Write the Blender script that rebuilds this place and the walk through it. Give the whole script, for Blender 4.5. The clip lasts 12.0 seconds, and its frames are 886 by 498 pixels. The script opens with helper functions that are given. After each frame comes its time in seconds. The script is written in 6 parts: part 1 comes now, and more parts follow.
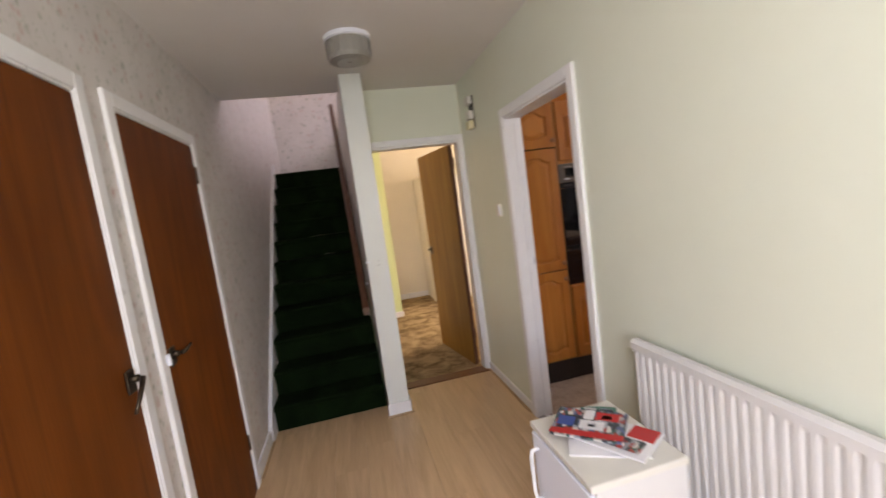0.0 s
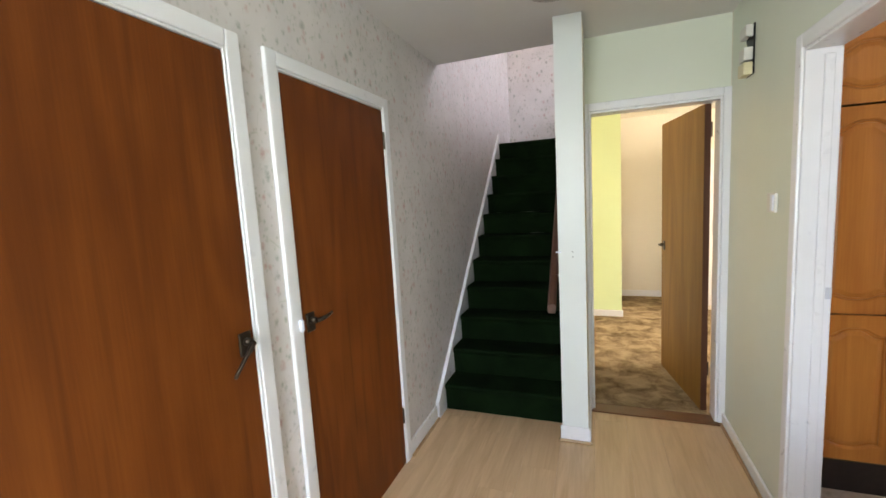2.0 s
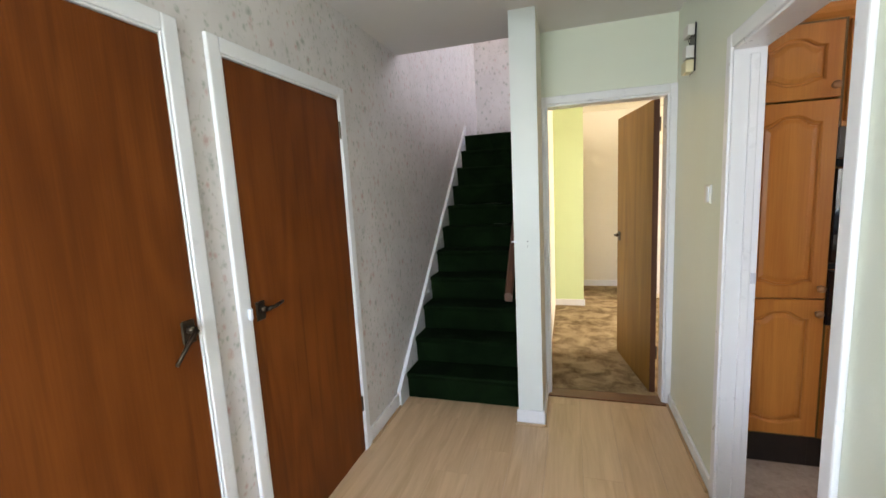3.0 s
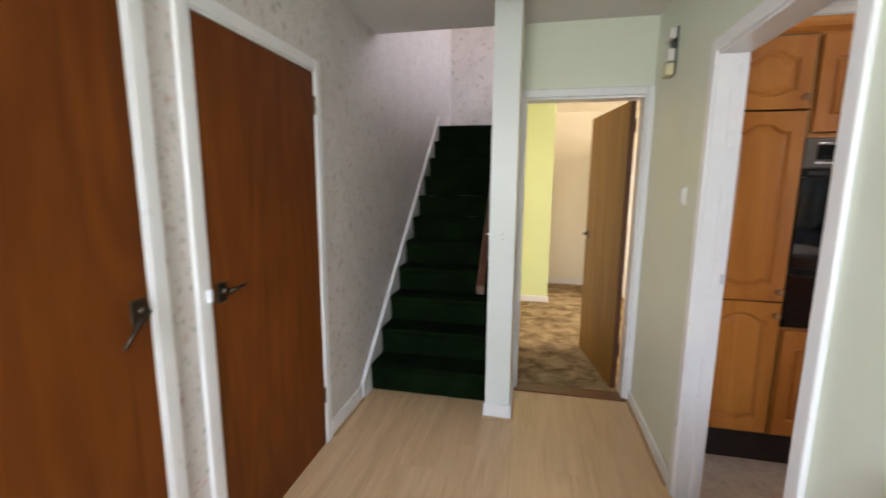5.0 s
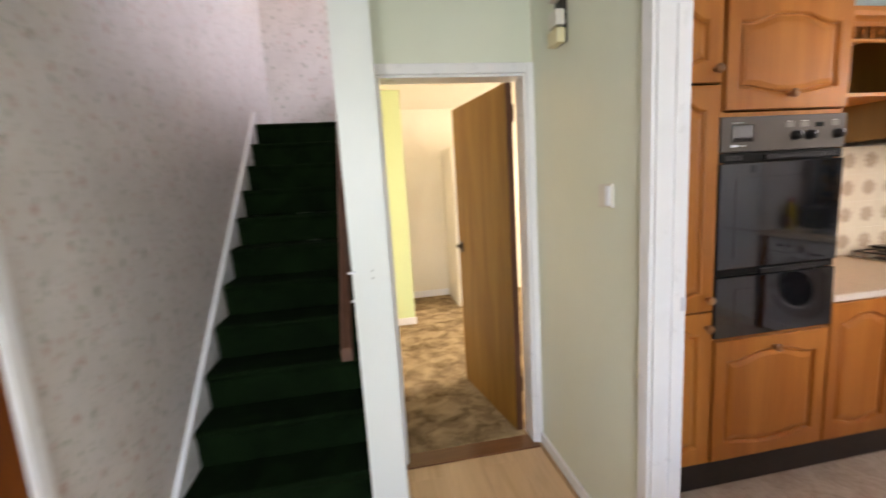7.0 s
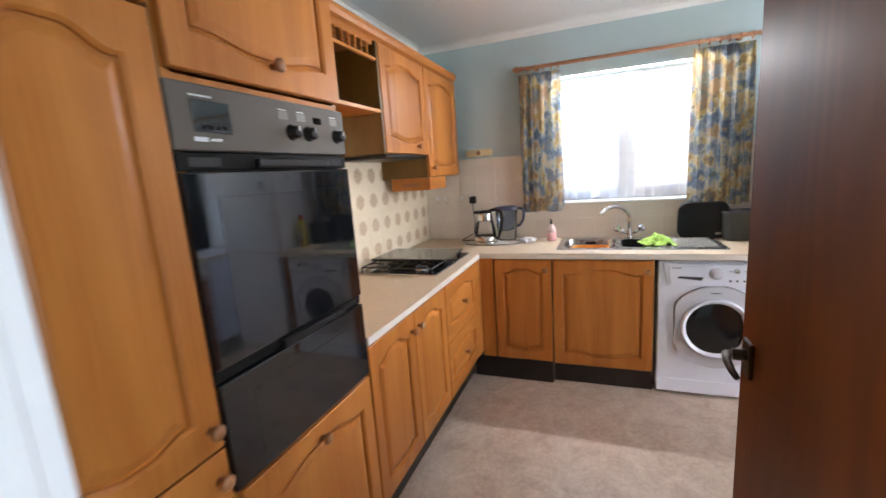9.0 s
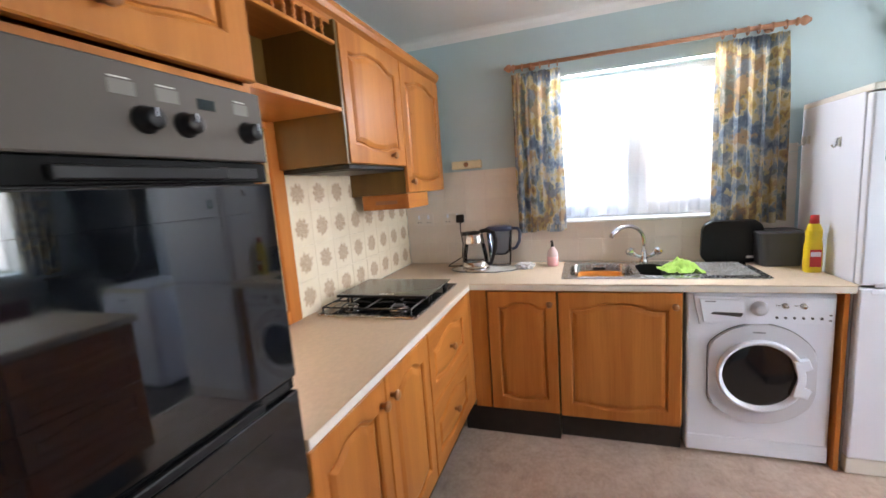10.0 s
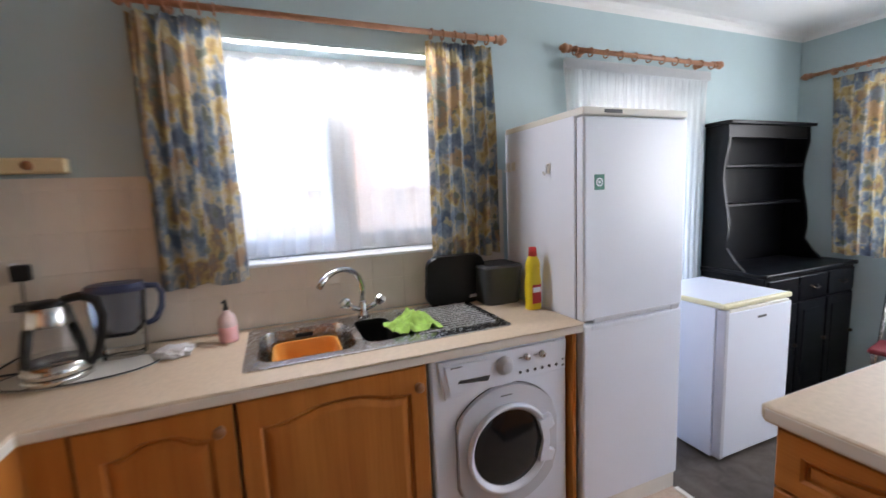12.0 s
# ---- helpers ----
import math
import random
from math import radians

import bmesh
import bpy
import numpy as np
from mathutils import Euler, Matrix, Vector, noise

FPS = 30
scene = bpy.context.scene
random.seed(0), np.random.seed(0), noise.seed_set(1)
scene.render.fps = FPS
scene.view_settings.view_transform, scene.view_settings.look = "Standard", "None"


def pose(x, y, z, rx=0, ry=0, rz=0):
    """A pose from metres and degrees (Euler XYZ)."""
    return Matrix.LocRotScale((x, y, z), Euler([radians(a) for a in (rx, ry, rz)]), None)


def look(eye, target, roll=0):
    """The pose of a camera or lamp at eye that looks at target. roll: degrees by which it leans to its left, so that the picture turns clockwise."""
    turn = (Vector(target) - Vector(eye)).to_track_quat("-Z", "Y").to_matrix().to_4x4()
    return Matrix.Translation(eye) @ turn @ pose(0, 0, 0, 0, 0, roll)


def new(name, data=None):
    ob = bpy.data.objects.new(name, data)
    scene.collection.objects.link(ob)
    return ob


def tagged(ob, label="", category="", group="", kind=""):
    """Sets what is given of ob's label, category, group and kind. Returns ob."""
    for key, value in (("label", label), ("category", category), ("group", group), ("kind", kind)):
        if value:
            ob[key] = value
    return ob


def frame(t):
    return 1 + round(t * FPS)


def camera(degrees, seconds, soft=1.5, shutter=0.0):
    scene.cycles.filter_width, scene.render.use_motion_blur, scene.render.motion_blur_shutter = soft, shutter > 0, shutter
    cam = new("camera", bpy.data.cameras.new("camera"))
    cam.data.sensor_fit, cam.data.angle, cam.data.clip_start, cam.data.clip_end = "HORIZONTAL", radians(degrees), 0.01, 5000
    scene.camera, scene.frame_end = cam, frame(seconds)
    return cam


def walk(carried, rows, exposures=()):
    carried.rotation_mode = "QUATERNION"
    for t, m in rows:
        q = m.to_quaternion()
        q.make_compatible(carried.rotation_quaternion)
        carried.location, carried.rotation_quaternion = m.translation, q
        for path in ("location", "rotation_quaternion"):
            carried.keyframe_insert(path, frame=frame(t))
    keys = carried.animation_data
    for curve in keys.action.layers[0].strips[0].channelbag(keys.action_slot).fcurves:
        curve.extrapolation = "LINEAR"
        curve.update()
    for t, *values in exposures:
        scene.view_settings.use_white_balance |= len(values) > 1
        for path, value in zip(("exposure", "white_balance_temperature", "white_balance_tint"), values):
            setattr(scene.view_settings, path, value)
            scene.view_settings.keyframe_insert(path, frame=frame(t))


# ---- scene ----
cam = camera(93.9, 12.0, shutter=0.5)
PATH = [
    (0, (1.349, 0.926, 1.512), (1.788, 2.865, 1.292), -7.7),
    (0.5, (1.478, 1.103, 1.505), (1.504, 3.092, 1.292), -4.8),
    (1, (1.546, 1.275, 1.506), (1.187, 3.23, 1.276), -4.5),
    (1.5, (1.579, 1.367, 1.509), (0.943, 3.249, 1.274), -5.2),
    (2, (1.667, 1.421, 1.501), (0.973, 3.283, 1.269), -3.3),
    (2.5, (1.744, 1.419, 1.501), (1.12, 3.305, 1.276), -2.9),
    (3, (1.773, 1.418, 1.484), (1.192, 3.312, 1.21), -3.0),
    (3.2, (1.764, 1.418, 1.476), (1.173, 3.305, 1.177), -2.9),
    (4.8, (1.691, 1.43, 1.455), (1.178, 3.335, 1.124), 0.8),
    (5, (1.688, 1.462, 1.45), (1.286, 3.397, 1.143), 0.5),
    (5.5, (1.59, 1.539, 1.458), (1.479, 3.518, 1.19), -1.1),
    (6, (1.566, 1.725, 1.45), (1.507, 3.708, 1.199), -2.6),
    (6.5, (1.568, 1.989, 1.466), (1.525, 3.969, 1.187), -2.9),
    (7, (1.548, 2.266, 1.477), (1.883, 4.215, 1.179), -3.5),
    (7.5, (1.65, 2.481, 1.47), (2.507, 4.264, 1.172), -4.9),
    (7.7, (1.745, 2.56, 1.472), (2.779, 4.245, 1.166), -5.9),
    (9.3, (2.442, 2.994, 1.455), (4.309, 3.624, 1.11), -3.8),
    (9.5, (2.532, 3.041, 1.454), (4.398, 3.68, 1.12), -4.2),
    (10, (2.776, 3.073, 1.462), (4.646, 3.716, 1.168), -4.3),
    (10.5, (2.994, 3.092, 1.441), (4.934, 3.487, 1.16), -3.1),
    (11, (3.223, 3.131, 1.469), (5.199, 3.055, 1.168), -2.0),
    (11.5, (3.446, 3.1, 1.454), (5.373, 2.649, 1.163), -2.6),
    (12, (3.707, 3.054, 1.44), (5.549, 2.317, 1.183), -2.5),
]
EXPOSURES = [(0, 2.95, 8300, 31), (0.5, 3.30, 8000, 26), (1.0, 3.46, 7800, 22), (1.5, 3.52, 7600, 20), (3.2, 3.43, 7200, 18), (5.5, 3.28, 7600, 22), (6.5, 3.62, 7650, 23), (7.5, 3.58, 7450, 22), (9.5, 3.78, 6450, 15), (10.2, 3.72, 6550, 16), (11, 3.22, 6700, 17), (12, 3.0, 6500, 18)]
walk(cam, [(t, look(eye, target, roll)) for t, eye, target, roll in PATH], EXPOSURES)

# ---- light ----
world = bpy.data.worlds.new("sky")
scene.world = world
world.use_nodes = True
wn = world.node_tree.nodes
sky = wn.new("ShaderNodeTexSky")
sky.sky_type, sky.sun_disc = "NISHITA", False
sky.sun_elevation, sky.sun_rotation = radians(48), radians(-40)
wn["Background"].inputs[1].default_value = 0.15
world.node_tree.links.new(sky.outputs[0], wn["Background"].inputs[0])
sun = new("sun", bpy.data.lights.new("sun", "SUN"))
sun.data.energy, sun.data.angle, sun.data.color = 2.5, radians(1.0), (1, 0.95, 0.87)
sun.matrix_world = look((-5, 6, 9), (0, 0, 0))


def window_light(name, eye, target, sx, sy, watts, colour):
    """Daylight standing in a window's opening."""
    ob = new(name, bpy.data.lights.new(name, "AREA"))
    ob.data.shape, ob.data.size, ob.data.size_y = "RECTANGLE", sx, sy
    ob.data.energy, ob.data.color = watts, colour
    ob.matrix_world = look(eye, target)
    return ob


window_light("front_door_daylight", (1.25, 0.03, 1.58), (2.3, 2.6, 1.35), 0.95, 1.15, 5.8, (0.71, 0.86, 1.0))
window_light("landing_daylight", (3.08, 5.9, 3.9), (1, 5.9, 3.5), 1.4, 1.2, 3.0, (1.0, 0.93, 0.93))
window_light("lounge_daylight", (5.868, 5.95, 1.5), (2, 5.95, 1.5), 1.8, 1.25, 21.5, (1.0, 0.95, 0.84))
window_light("kitchen_window_daylight", (5.685, 2.745, 2.088), (5.0, 2.745, 1.3), 0.85, 0.07, 2.6, (0.93, 0.97, 1.0))
# Lamp widened westward with its opening to brighten the west-facing fronts.
window_light("dining_daylight", (4.0, -0.76, 1.55), (4.25, 2, 1.2), 2.3, 1.1, 12.0, (0.97, 0.98, 1.0))
window_light("back_door_daylight", (5.868, 1.0, 1.45), (3, 1.0, 1.45), 0.85, 1.1, 0.25, (0.95, 0.98, 1.0))


# ---- materials ----
class Nodes:
    """A short way to write node materials."""

    def __init__(self, name):
        self.m = bpy.data.materials.new(name)
        self.m.use_nodes = True
        self.t = self.m.node_tree
        self.b = self.t.nodes["Principled BSDF"]
        self.o = self.t.nodes["Material Output"]

    def add(self, kind, **inputs):
        n = self.t.nodes.new("ShaderNode" + kind)
        for k, v in inputs.items():
            self.put(n.inputs[k.replace("_", " ")], v)
        return n

    def put(self, socket, v):
        if isinstance(v, bpy.types.NodeSocket):
            self.t.links.new(v, socket)
        elif isinstance(v, tuple) and len(v) == 3 and socket.type == "RGBA":
            socket.default_value = (*v, 1)
        else:
            socket.default_value = v

    def coords(self, scale=(1, 1, 1), kind="Object", random_shift=0.0):
        c = self.add("TexCoord").outputs[kind]
        mp = self.add("Mapping", Vector=c, Scale=scale)
        if random_shift:
            r = self.add("ObjectInfo").outputs["Random"]
            self.put(mp.inputs["Location"], self.math("MULTIPLY", r, random_shift))
        return mp.outputs[0]

    def math(self, op, a, b=0.0, c=0.0):
        n = self.t.nodes.new("ShaderNodeMath")
        n.operation = op
        for s, v in zip(n.inputs, (a, b, c)):
            self.put(s, v)
        return n.outputs[0]

    def noise(self, vec, scale, detail=4, rough=0.55, dist=0.0):
        return self.add("TexNoise", Vector=vec, Scale=scale, Detail=detail, Roughness=rough, Distortion=dist).outputs["Fac"]

    def ramp(self, fac, *stops, step=False):
        n = self.add("ValToRGB", Fac=fac)
        e = n.color_ramp.elements
        if step:
            n.color_ramp.interpolation = "CONSTANT"
        while len(e) < len(stops):
            e.new(0.5)
        for el, (p, c) in zip(e, stops):
            el.position = p
            el.color = (*c, 1) if isinstance(c, tuple) else (c, c, c, 1)
        return n.outputs[0]

    def mix(self, fac, a, b, mode="MIX"):
        n = self.t.nodes.new("ShaderNodeMix")
        n.data_type, n.blend_type = "RGBA", mode
        self.put(n.inputs[0], fac)
        self.put(n.inputs[6], a)
        self.put(n.inputs[7], b)
        return n.outputs[2]

    def bump(self, height, strength, distance=0.002):
        n = self.add("Bump", Height=height, Strength=strength, Distance=distance)
        self.put(self.b.inputs["Normal"], n.outputs[0])

    def done(self, colour, rough, metal=0.0, **more):
        self.put(self.b.inputs["Base Color"], colour)
        self.put(self.b.inputs["Roughness"], rough)
        self.put(self.b.inputs["Metallic"], metal)
        for k, v in more.items():
            self.put(self.b.inputs[k.replace("_", " ")], v)
        return self.m


def plain(name, c, rough=0.5, metal=0.0, vary=0.1, scale=6.0, bump=0.1, fine=180.0, **more):
    """Paint, plastic or metal: slight blotches, fine relief and uneven gloss."""
    n = Nodes(name)
    v = n.coords()
    big = n.noise(v, scale, 5)
    dark = tuple(k * (1 - vary) for k in c)
    light = tuple(min(1, k * (1 + vary)) for k in c)
    col = n.ramp(big, (0.3, dark), (0.7, light))
    small = n.noise(v, fine, 3)
    n.bump(small, bump, 0.001)
    return n.done(col, n.math("MULTIPLY_ADD", n.noise(v, scale * 3, 4), 0.16, rough - 0.08), metal, **more)


def enamel(name, c, rough=0.28):
    """Smooth stove enamel or moulded plastic: an even coat."""
    n = Nodes(name)
    return n.done(c, rough)


def print_colours():
    """Small blocks of mixed ink, as on a glossy cover."""
    n = Nodes("colour_print")
    v = n.coords((1, 1.6, 1))
    vo = n.add("TexVoronoi", Vector=v, Scale=55.0, Randomness=0.7)
    pick = n.add("SeparateColor", Color=vo.outputs["Color"]).outputs[0]
    col = n.ramp(pick, (0.0, (0.04, 0.05, 0.06)), (0.3, (0.30, 0.33, 0.36)), (0.45, (0.05, 0.12, 0.10)), (0.6, (0.62, 0.60, 0.56)), (0.75, (0.10, 0.14, 0.25)), (0.88, (0.40, 0.06, 0.05)), step=True)
    return n.done(col, 0.3)


def painted_wall(name, c, rough=0.55, stain=(0.9, 0.88, 0.82)):
    n = Nodes(name)
    v = n.coords()
    col = n.mix(n.ramp(n.noise(v, 1.1, 6), (0.35, 0.0), (0.75, 0.5)), c, tuple(a * b for a, b in zip(c, stain)))
    col = n.mix(n.ramp(n.noise(v, 14, 5), (0.4, 0.0), (0.9, 0.25)), col, tuple(k * 0.93 for k in c))
    h = n.math("ADD", n.noise(v, 9, 3), n.math("MULTIPLY", n.noise(v, 130, 4), 0.35))
    n.bump(h, 0.22, 0.006)
    return n.done(col, n.math("MULTIPLY_ADD", n.noise(v, 5, 4), 0.15, rough - 0.07))


def wallpaper():
    n = Nodes("floral_wallpaper")
    v = n.coords((1, 1, 1))
    wob = n.add("TexNoise", Vector=v, Scale=7.0)
    v2 = n.mix(0.04, v, wob.outputs["Color"])
    base = n.ramp(n.noise(v, 5, 5), (0.3, (0.625, 0.59, 0.575)), (0.7, (0.71, 0.675, 0.66)))
    col = base
    for scale, size, tone in ((18, 0.34, ((0.27, 0.31, 0.26), (0.32, 0.30, 0.27), (0.50, 0.28, 0.26))),
                              (29, 0.33, ((0.40, 0.38, 0.35), (0.33, 0.37, 0.31), (0.56, 0.37, 0.35))),
                              (48, 0.30, ((0.40, 0.42, 0.36), (0.46, 0.40, 0.38), (0.40, 0.36, 0.34)))):
        vo = n.add("TexVoronoi", Vector=n.add("Mapping", Vector=v2, Scale=(1, 1, 0.72)).outputs[0], Scale=float(scale), Randomness=0.8)
        ragged = n.math("ADD", vo.outputs["Distance"], n.math("MULTIPLY", n.noise(v, 85, 4, 0.75), 0.62))
        mask = n.ramp(ragged, (size, 1.0), (size + 0.30, 0.0))
        pick = n.add("SeparateColor", Color=vo.outputs["Color"])
        spot = n.ramp(pick.outputs[0], (0.0, tone[0]), (0.42, tone[1]), (0.72, tone[2]), step=True)
        keep = n.ramp(pick.outputs[1], (0.15, 0.0), (0.2, 0.85))
        col = n.mix(n.math("MULTIPLY", mask, keep), col, spot)
    stems = n.add("TexVoronoi", Vector=n.add("Mapping", Vector=v2, Scale=(1, 1, 0.5)).outputs[0], Scale=15.0)
    stems.feature = "DISTANCE_TO_EDGE"
    line = n.ramp(stems.outputs["Distance"], (0.008, 0.5), (0.03, 0.0))
    col = n.mix(n.math("MULTIPLY", line, n.ramp(n.noise(v, 17), (0.52, 0.0), (0.6, 0.8))), col, (0.42, 0.44, 0.36))
    n.bump(n.noise(v, 240, 4), 0.2, 0.002)
    return n.done(col, 0.6)


def wood(name, dark, light, axis="z", fine=1.0, rough=0.38, coat=0.0, figure=0.5, shift=7.0):
    """Grain that runs along one axis, with broad figure and fine pores."""
    n = Nodes(name)
    s = {"x": (1.0, 11, 11), "y": (11, 1.0, 11), "z": (11, 11, 1.0)}[axis]
    v = n.coords(tuple(k * fine for k in s), random_shift=shift)
    broad = n.noise(v, 0.55, 4, 0.5, 1.4)
    vf = n.coords(tuple(k * fine * (9 if k > 2 else 2.0) for k in s), random_shift=shift)
    pores = n.noise(vf, 1.6, 5, 0.65)
    fac = n.math("ADD", n.math("MULTIPLY", broad, figure), n.math("MULTIPLY", pores, 1 - figure))
    mid = tuple((a + b) / 2 for a, b in zip(dark, light))
    col = n.ramp(fac, (0.36, dark), (0.5, mid), (0.64, light))
    n.bump(pores, 0.12, 0.001)
    return n.done(col, n.math("MULTIPLY_ADD", pores, 0.15, rough - 0.07), Coat_Weight=coat, Coat_Roughness=0.25)


def flame_veneer():
    """Red-brown veneer with wavering flame lines along the height of the door."""
    n = Nodes("red_brown_sapele_veneer")
    v = n.coords((3.0, 3.0, 0.42), random_shift=5.0)
    r = n.noise(v, 1.0, 2, 0.4, 0.35)
    lines = n.math("SINE", n.math("MULTIPLY", r, 70.0))
    fine = n.noise(n.coords((150, 150, 3.5), random_shift=5.0), 1.0, 4, 0.7)
    cloud = n.noise(n.coords((2.2, 2.2, 0.9), random_shift=5.0), 1.0, 4)
    fac = n.math("ADD", n.math("MULTIPLY", cloud, 0.70), n.math("MULTIPLY", fine, 0.20))
    fac = n.math("ADD", fac, n.math("MULTIPLY", lines, 0.042))
    col = n.ramp(fac, (0.28, (0.098, 0.0225, 0.0040)), (0.45, (0.150, 0.0375, 0.0065)), (0.62, (0.215, 0.058, 0.0105)))
    stroke = n.noise(n.coords((24, 24, 1.1), random_shift=5.0), 1.0, 3, 0.5, 0.3)
    col = n.mix(n.ramp(stroke, (0.54, 0.0), (0.70, 0.45)), col, (0.078, 0.0180, 0.0034))
    n.bump(fine, 0.06, 0.001)
    return n.done(col, n.math("MULTIPLY_ADD", cloud, 0.15, 0.40), Specular_IOR_Level=0.16)


def carpet(name, a, b, scale, mottle):
    n = Nodes(name)
    v = n.coords()
    big = n.noise(v, mottle, 6, 0.62, 0.5)
    pile = n.noise(v, scale, 3, 0.7)
    col = n.ramp(n.math("ADD", n.math("MULTIPLY", big, 0.7), n.math("MULTIPLY", pile, 0.3)), (0.38, a), (0.62, b))
    n.bump(pile, 0.9, 0.008)
    return n.done(col, 0.95, Specular_IOR_Level=0.05)


def cloth(name):
    """Painterly flower print: washes of colour with petals and leaves laid over them."""
    n = Nodes(name)
    v = n.coords((1, 1, 0.85))
    w = n.add("TexNoise", Vector=v, Scale=14.0, Detail=4.0)
    v2 = n.mix(0.05, v, w.outputs["Color"])
    wash = n.ramp(n.noise(v2, 7.5, 4, 0.58), (0.38, (0.10, 0.16, 0.28)), (0.46, (0.30, 0.39, 0.50)), (0.51, (0.70, 0.64, 0.52)), (0.555, (0.66, 0.50, 0.19)), (0.61, (0.36, 0.23, 0.14)), (0.68, (0.22, 0.24, 0.22)), (0.76, (0.52, 0.52, 0.50)))
    col = wash
    for scale, low, high, a, b in ((10.0, 0.53, 0.65, (0.085, 0.12, 0.20), (0.29, 0.36, 0.45)), (11.0, 0.50, 0.61, (0.40, 0.22, 0.12), (0.64, 0.46, 0.27)),
                                   (20.0, 0.55, 0.63, (0.10, 0.14, 0.13), (0.26, 0.31, 0.26)), (15.0, 0.58, 0.66, (0.60, 0.47, 0.18), (0.76, 0.70, 0.54))):
        vo = n.add("TexVoronoi", Vector=n.add("Mapping", Vector=v2, Location=(scale, scale * 0.3, 1.7)).outputs[0], Scale=scale)
        sep = n.add("SeparateColor", Color=vo.outputs["Color"])
        petal = n.math("ADD", n.math("MULTIPLY", vo.outputs["Distance"], -0.9), n.math("MULTIPLY", n.noise(v, scale * 3.2, 4, 0.62), 0.62))
        petal = n.math("ADD", petal, n.math("MULTIPLY", sep.outputs[0], 0.62))
        mask = n.ramp(petal, (low - 0.08, 0.0), (high - 0.08, 0.9))
        col = n.mix(mask, col, n.mix(n.noise(v, scale * 5, 4), a, b))
    n.bump(n.noise(v, 420, 2), 0.3, 0.001)
    col = n.mix(1.0, n.mix(0.14, col, (0.44, 0.42, 0.38)), (0.80, 0.77, 0.72), "MULTIPLY")
    n.done(col, 0.85, Specular_IOR_Level=0.2)
    tr = n.add("BsdfTranslucent", Color=col)
    mx = n.add("MixShader", Fac=0.32)
    n.put(mx.inputs[1], n.b.outputs[0])
    n.put(mx.inputs[2], tr.outputs[0])
    n.put(n.o.inputs[0], mx.outputs[0])
    return n.m


def sheer():
    n = Nodes("net_curtain")
    v = n.coords()
    n.done((0.88, 0.88, 0.88), 0.9)
    tr = n.add("BsdfTranslucent", Color=(0.9, 0.9, 0.9))
    m1 = n.add("MixShader", Fac=0.72)
    n.put(m1.inputs[1], n.b.outputs[0])
    n.put(m1.inputs[2], tr.outputs[0])
    clear = n.add("BsdfTransparent")
    m2 = n.add("MixShader", Fac=n.ramp(n.noise(v, 300, 2), (0.3, 0.20), (0.7, 0.38)))
    n.put(m2.inputs[1], m1.outputs[0])
    n.put(m2.inputs[2], clear.outputs[0])
    n.put(n.o.inputs[0], m2.outputs[0])
    return n.m


def glass(name, c=(1, 1, 1), rough=0.0, ior=1.45, solid=False):
    n = Nodes(name)
    if solid:
        return n.done(c, rough, Transmission_Weight=1.0, IOR=ior)
    g = n.add("BsdfGlossy", Roughness=rough)
    clear = n.add("BsdfTransparent", Color=c)
    f = n.add("Fresnel", IOR=ior)
    m = n.add("MixShader", Fac=f.outputs[0])
    n.put(m.inputs[1], clear.outputs[0])
    n.put(m.inputs[2], g.outputs[0])
    n.put(n.o.inputs[0], m.outputs[0])
    return n.m


def lino():
    n = Nodes("mottled_beige_lino")
    v = n.coords()
    a = n.noise(v, 7, 6, 0.65, 0.6)
    b = n.noise(v, 38, 5, 0.7)
    col = n.ramp(n.math("ADD", n.math("MULTIPLY", a, 0.6), n.math("MULTIPLY", b, 0.4)), (0.36, (0.39, 0.285, 0.215)), (0.5, (0.52, 0.40, 0.315)), (0.64, (0.63, 0.515, 0.425)))
    n.bump(b, 0.15, 0.001)
    return n.done(col, n.math("MULTIPLY_ADD", a, 0.2, 0.34))


def laminate():
    n = Nodes("pale_beech_laminate")
    c = n.add("TexCoord").outputs["Object"]
    r = n.add("ObjectInfo").outputs["Random"]
    v = n.add("Mapping", Vector=c, Scale=(16, 1.3, 16), Location=(0, 0, 0))
    n.put(v.inputs["Location"], n.math("MULTIPLY", r, 30.0))
    fine = n.add("Mapping", Vector=c, Scale=(150, 5, 150))
    n.put(fine.inputs["Location"], n.math("MULTIPLY", r, 30.0))
    g = n.noise(v.outputs[0], 1.0, 5, 0.6, 0.8)
    f = n.noise(fine.outputs[0], 1.0, 4, 0.7)
    col = n.ramp(n.math("ADD", n.math("MULTIPLY", g, 0.8), n.math("MULTIPLY", f, 0.2)), (0.35, (0.53, 0.335, 0.185)), (0.65, (0.72, 0.50, 0.305)))
    col = n.mix(n.math("MULTIPLY", r, 0.35), col, (0.60, 0.395, 0.225))
    n.bump(f, 0.06, 0.0005)
    return n.done(col, n.math("MULTIPLY_ADD", g, 0.14, 0.24))


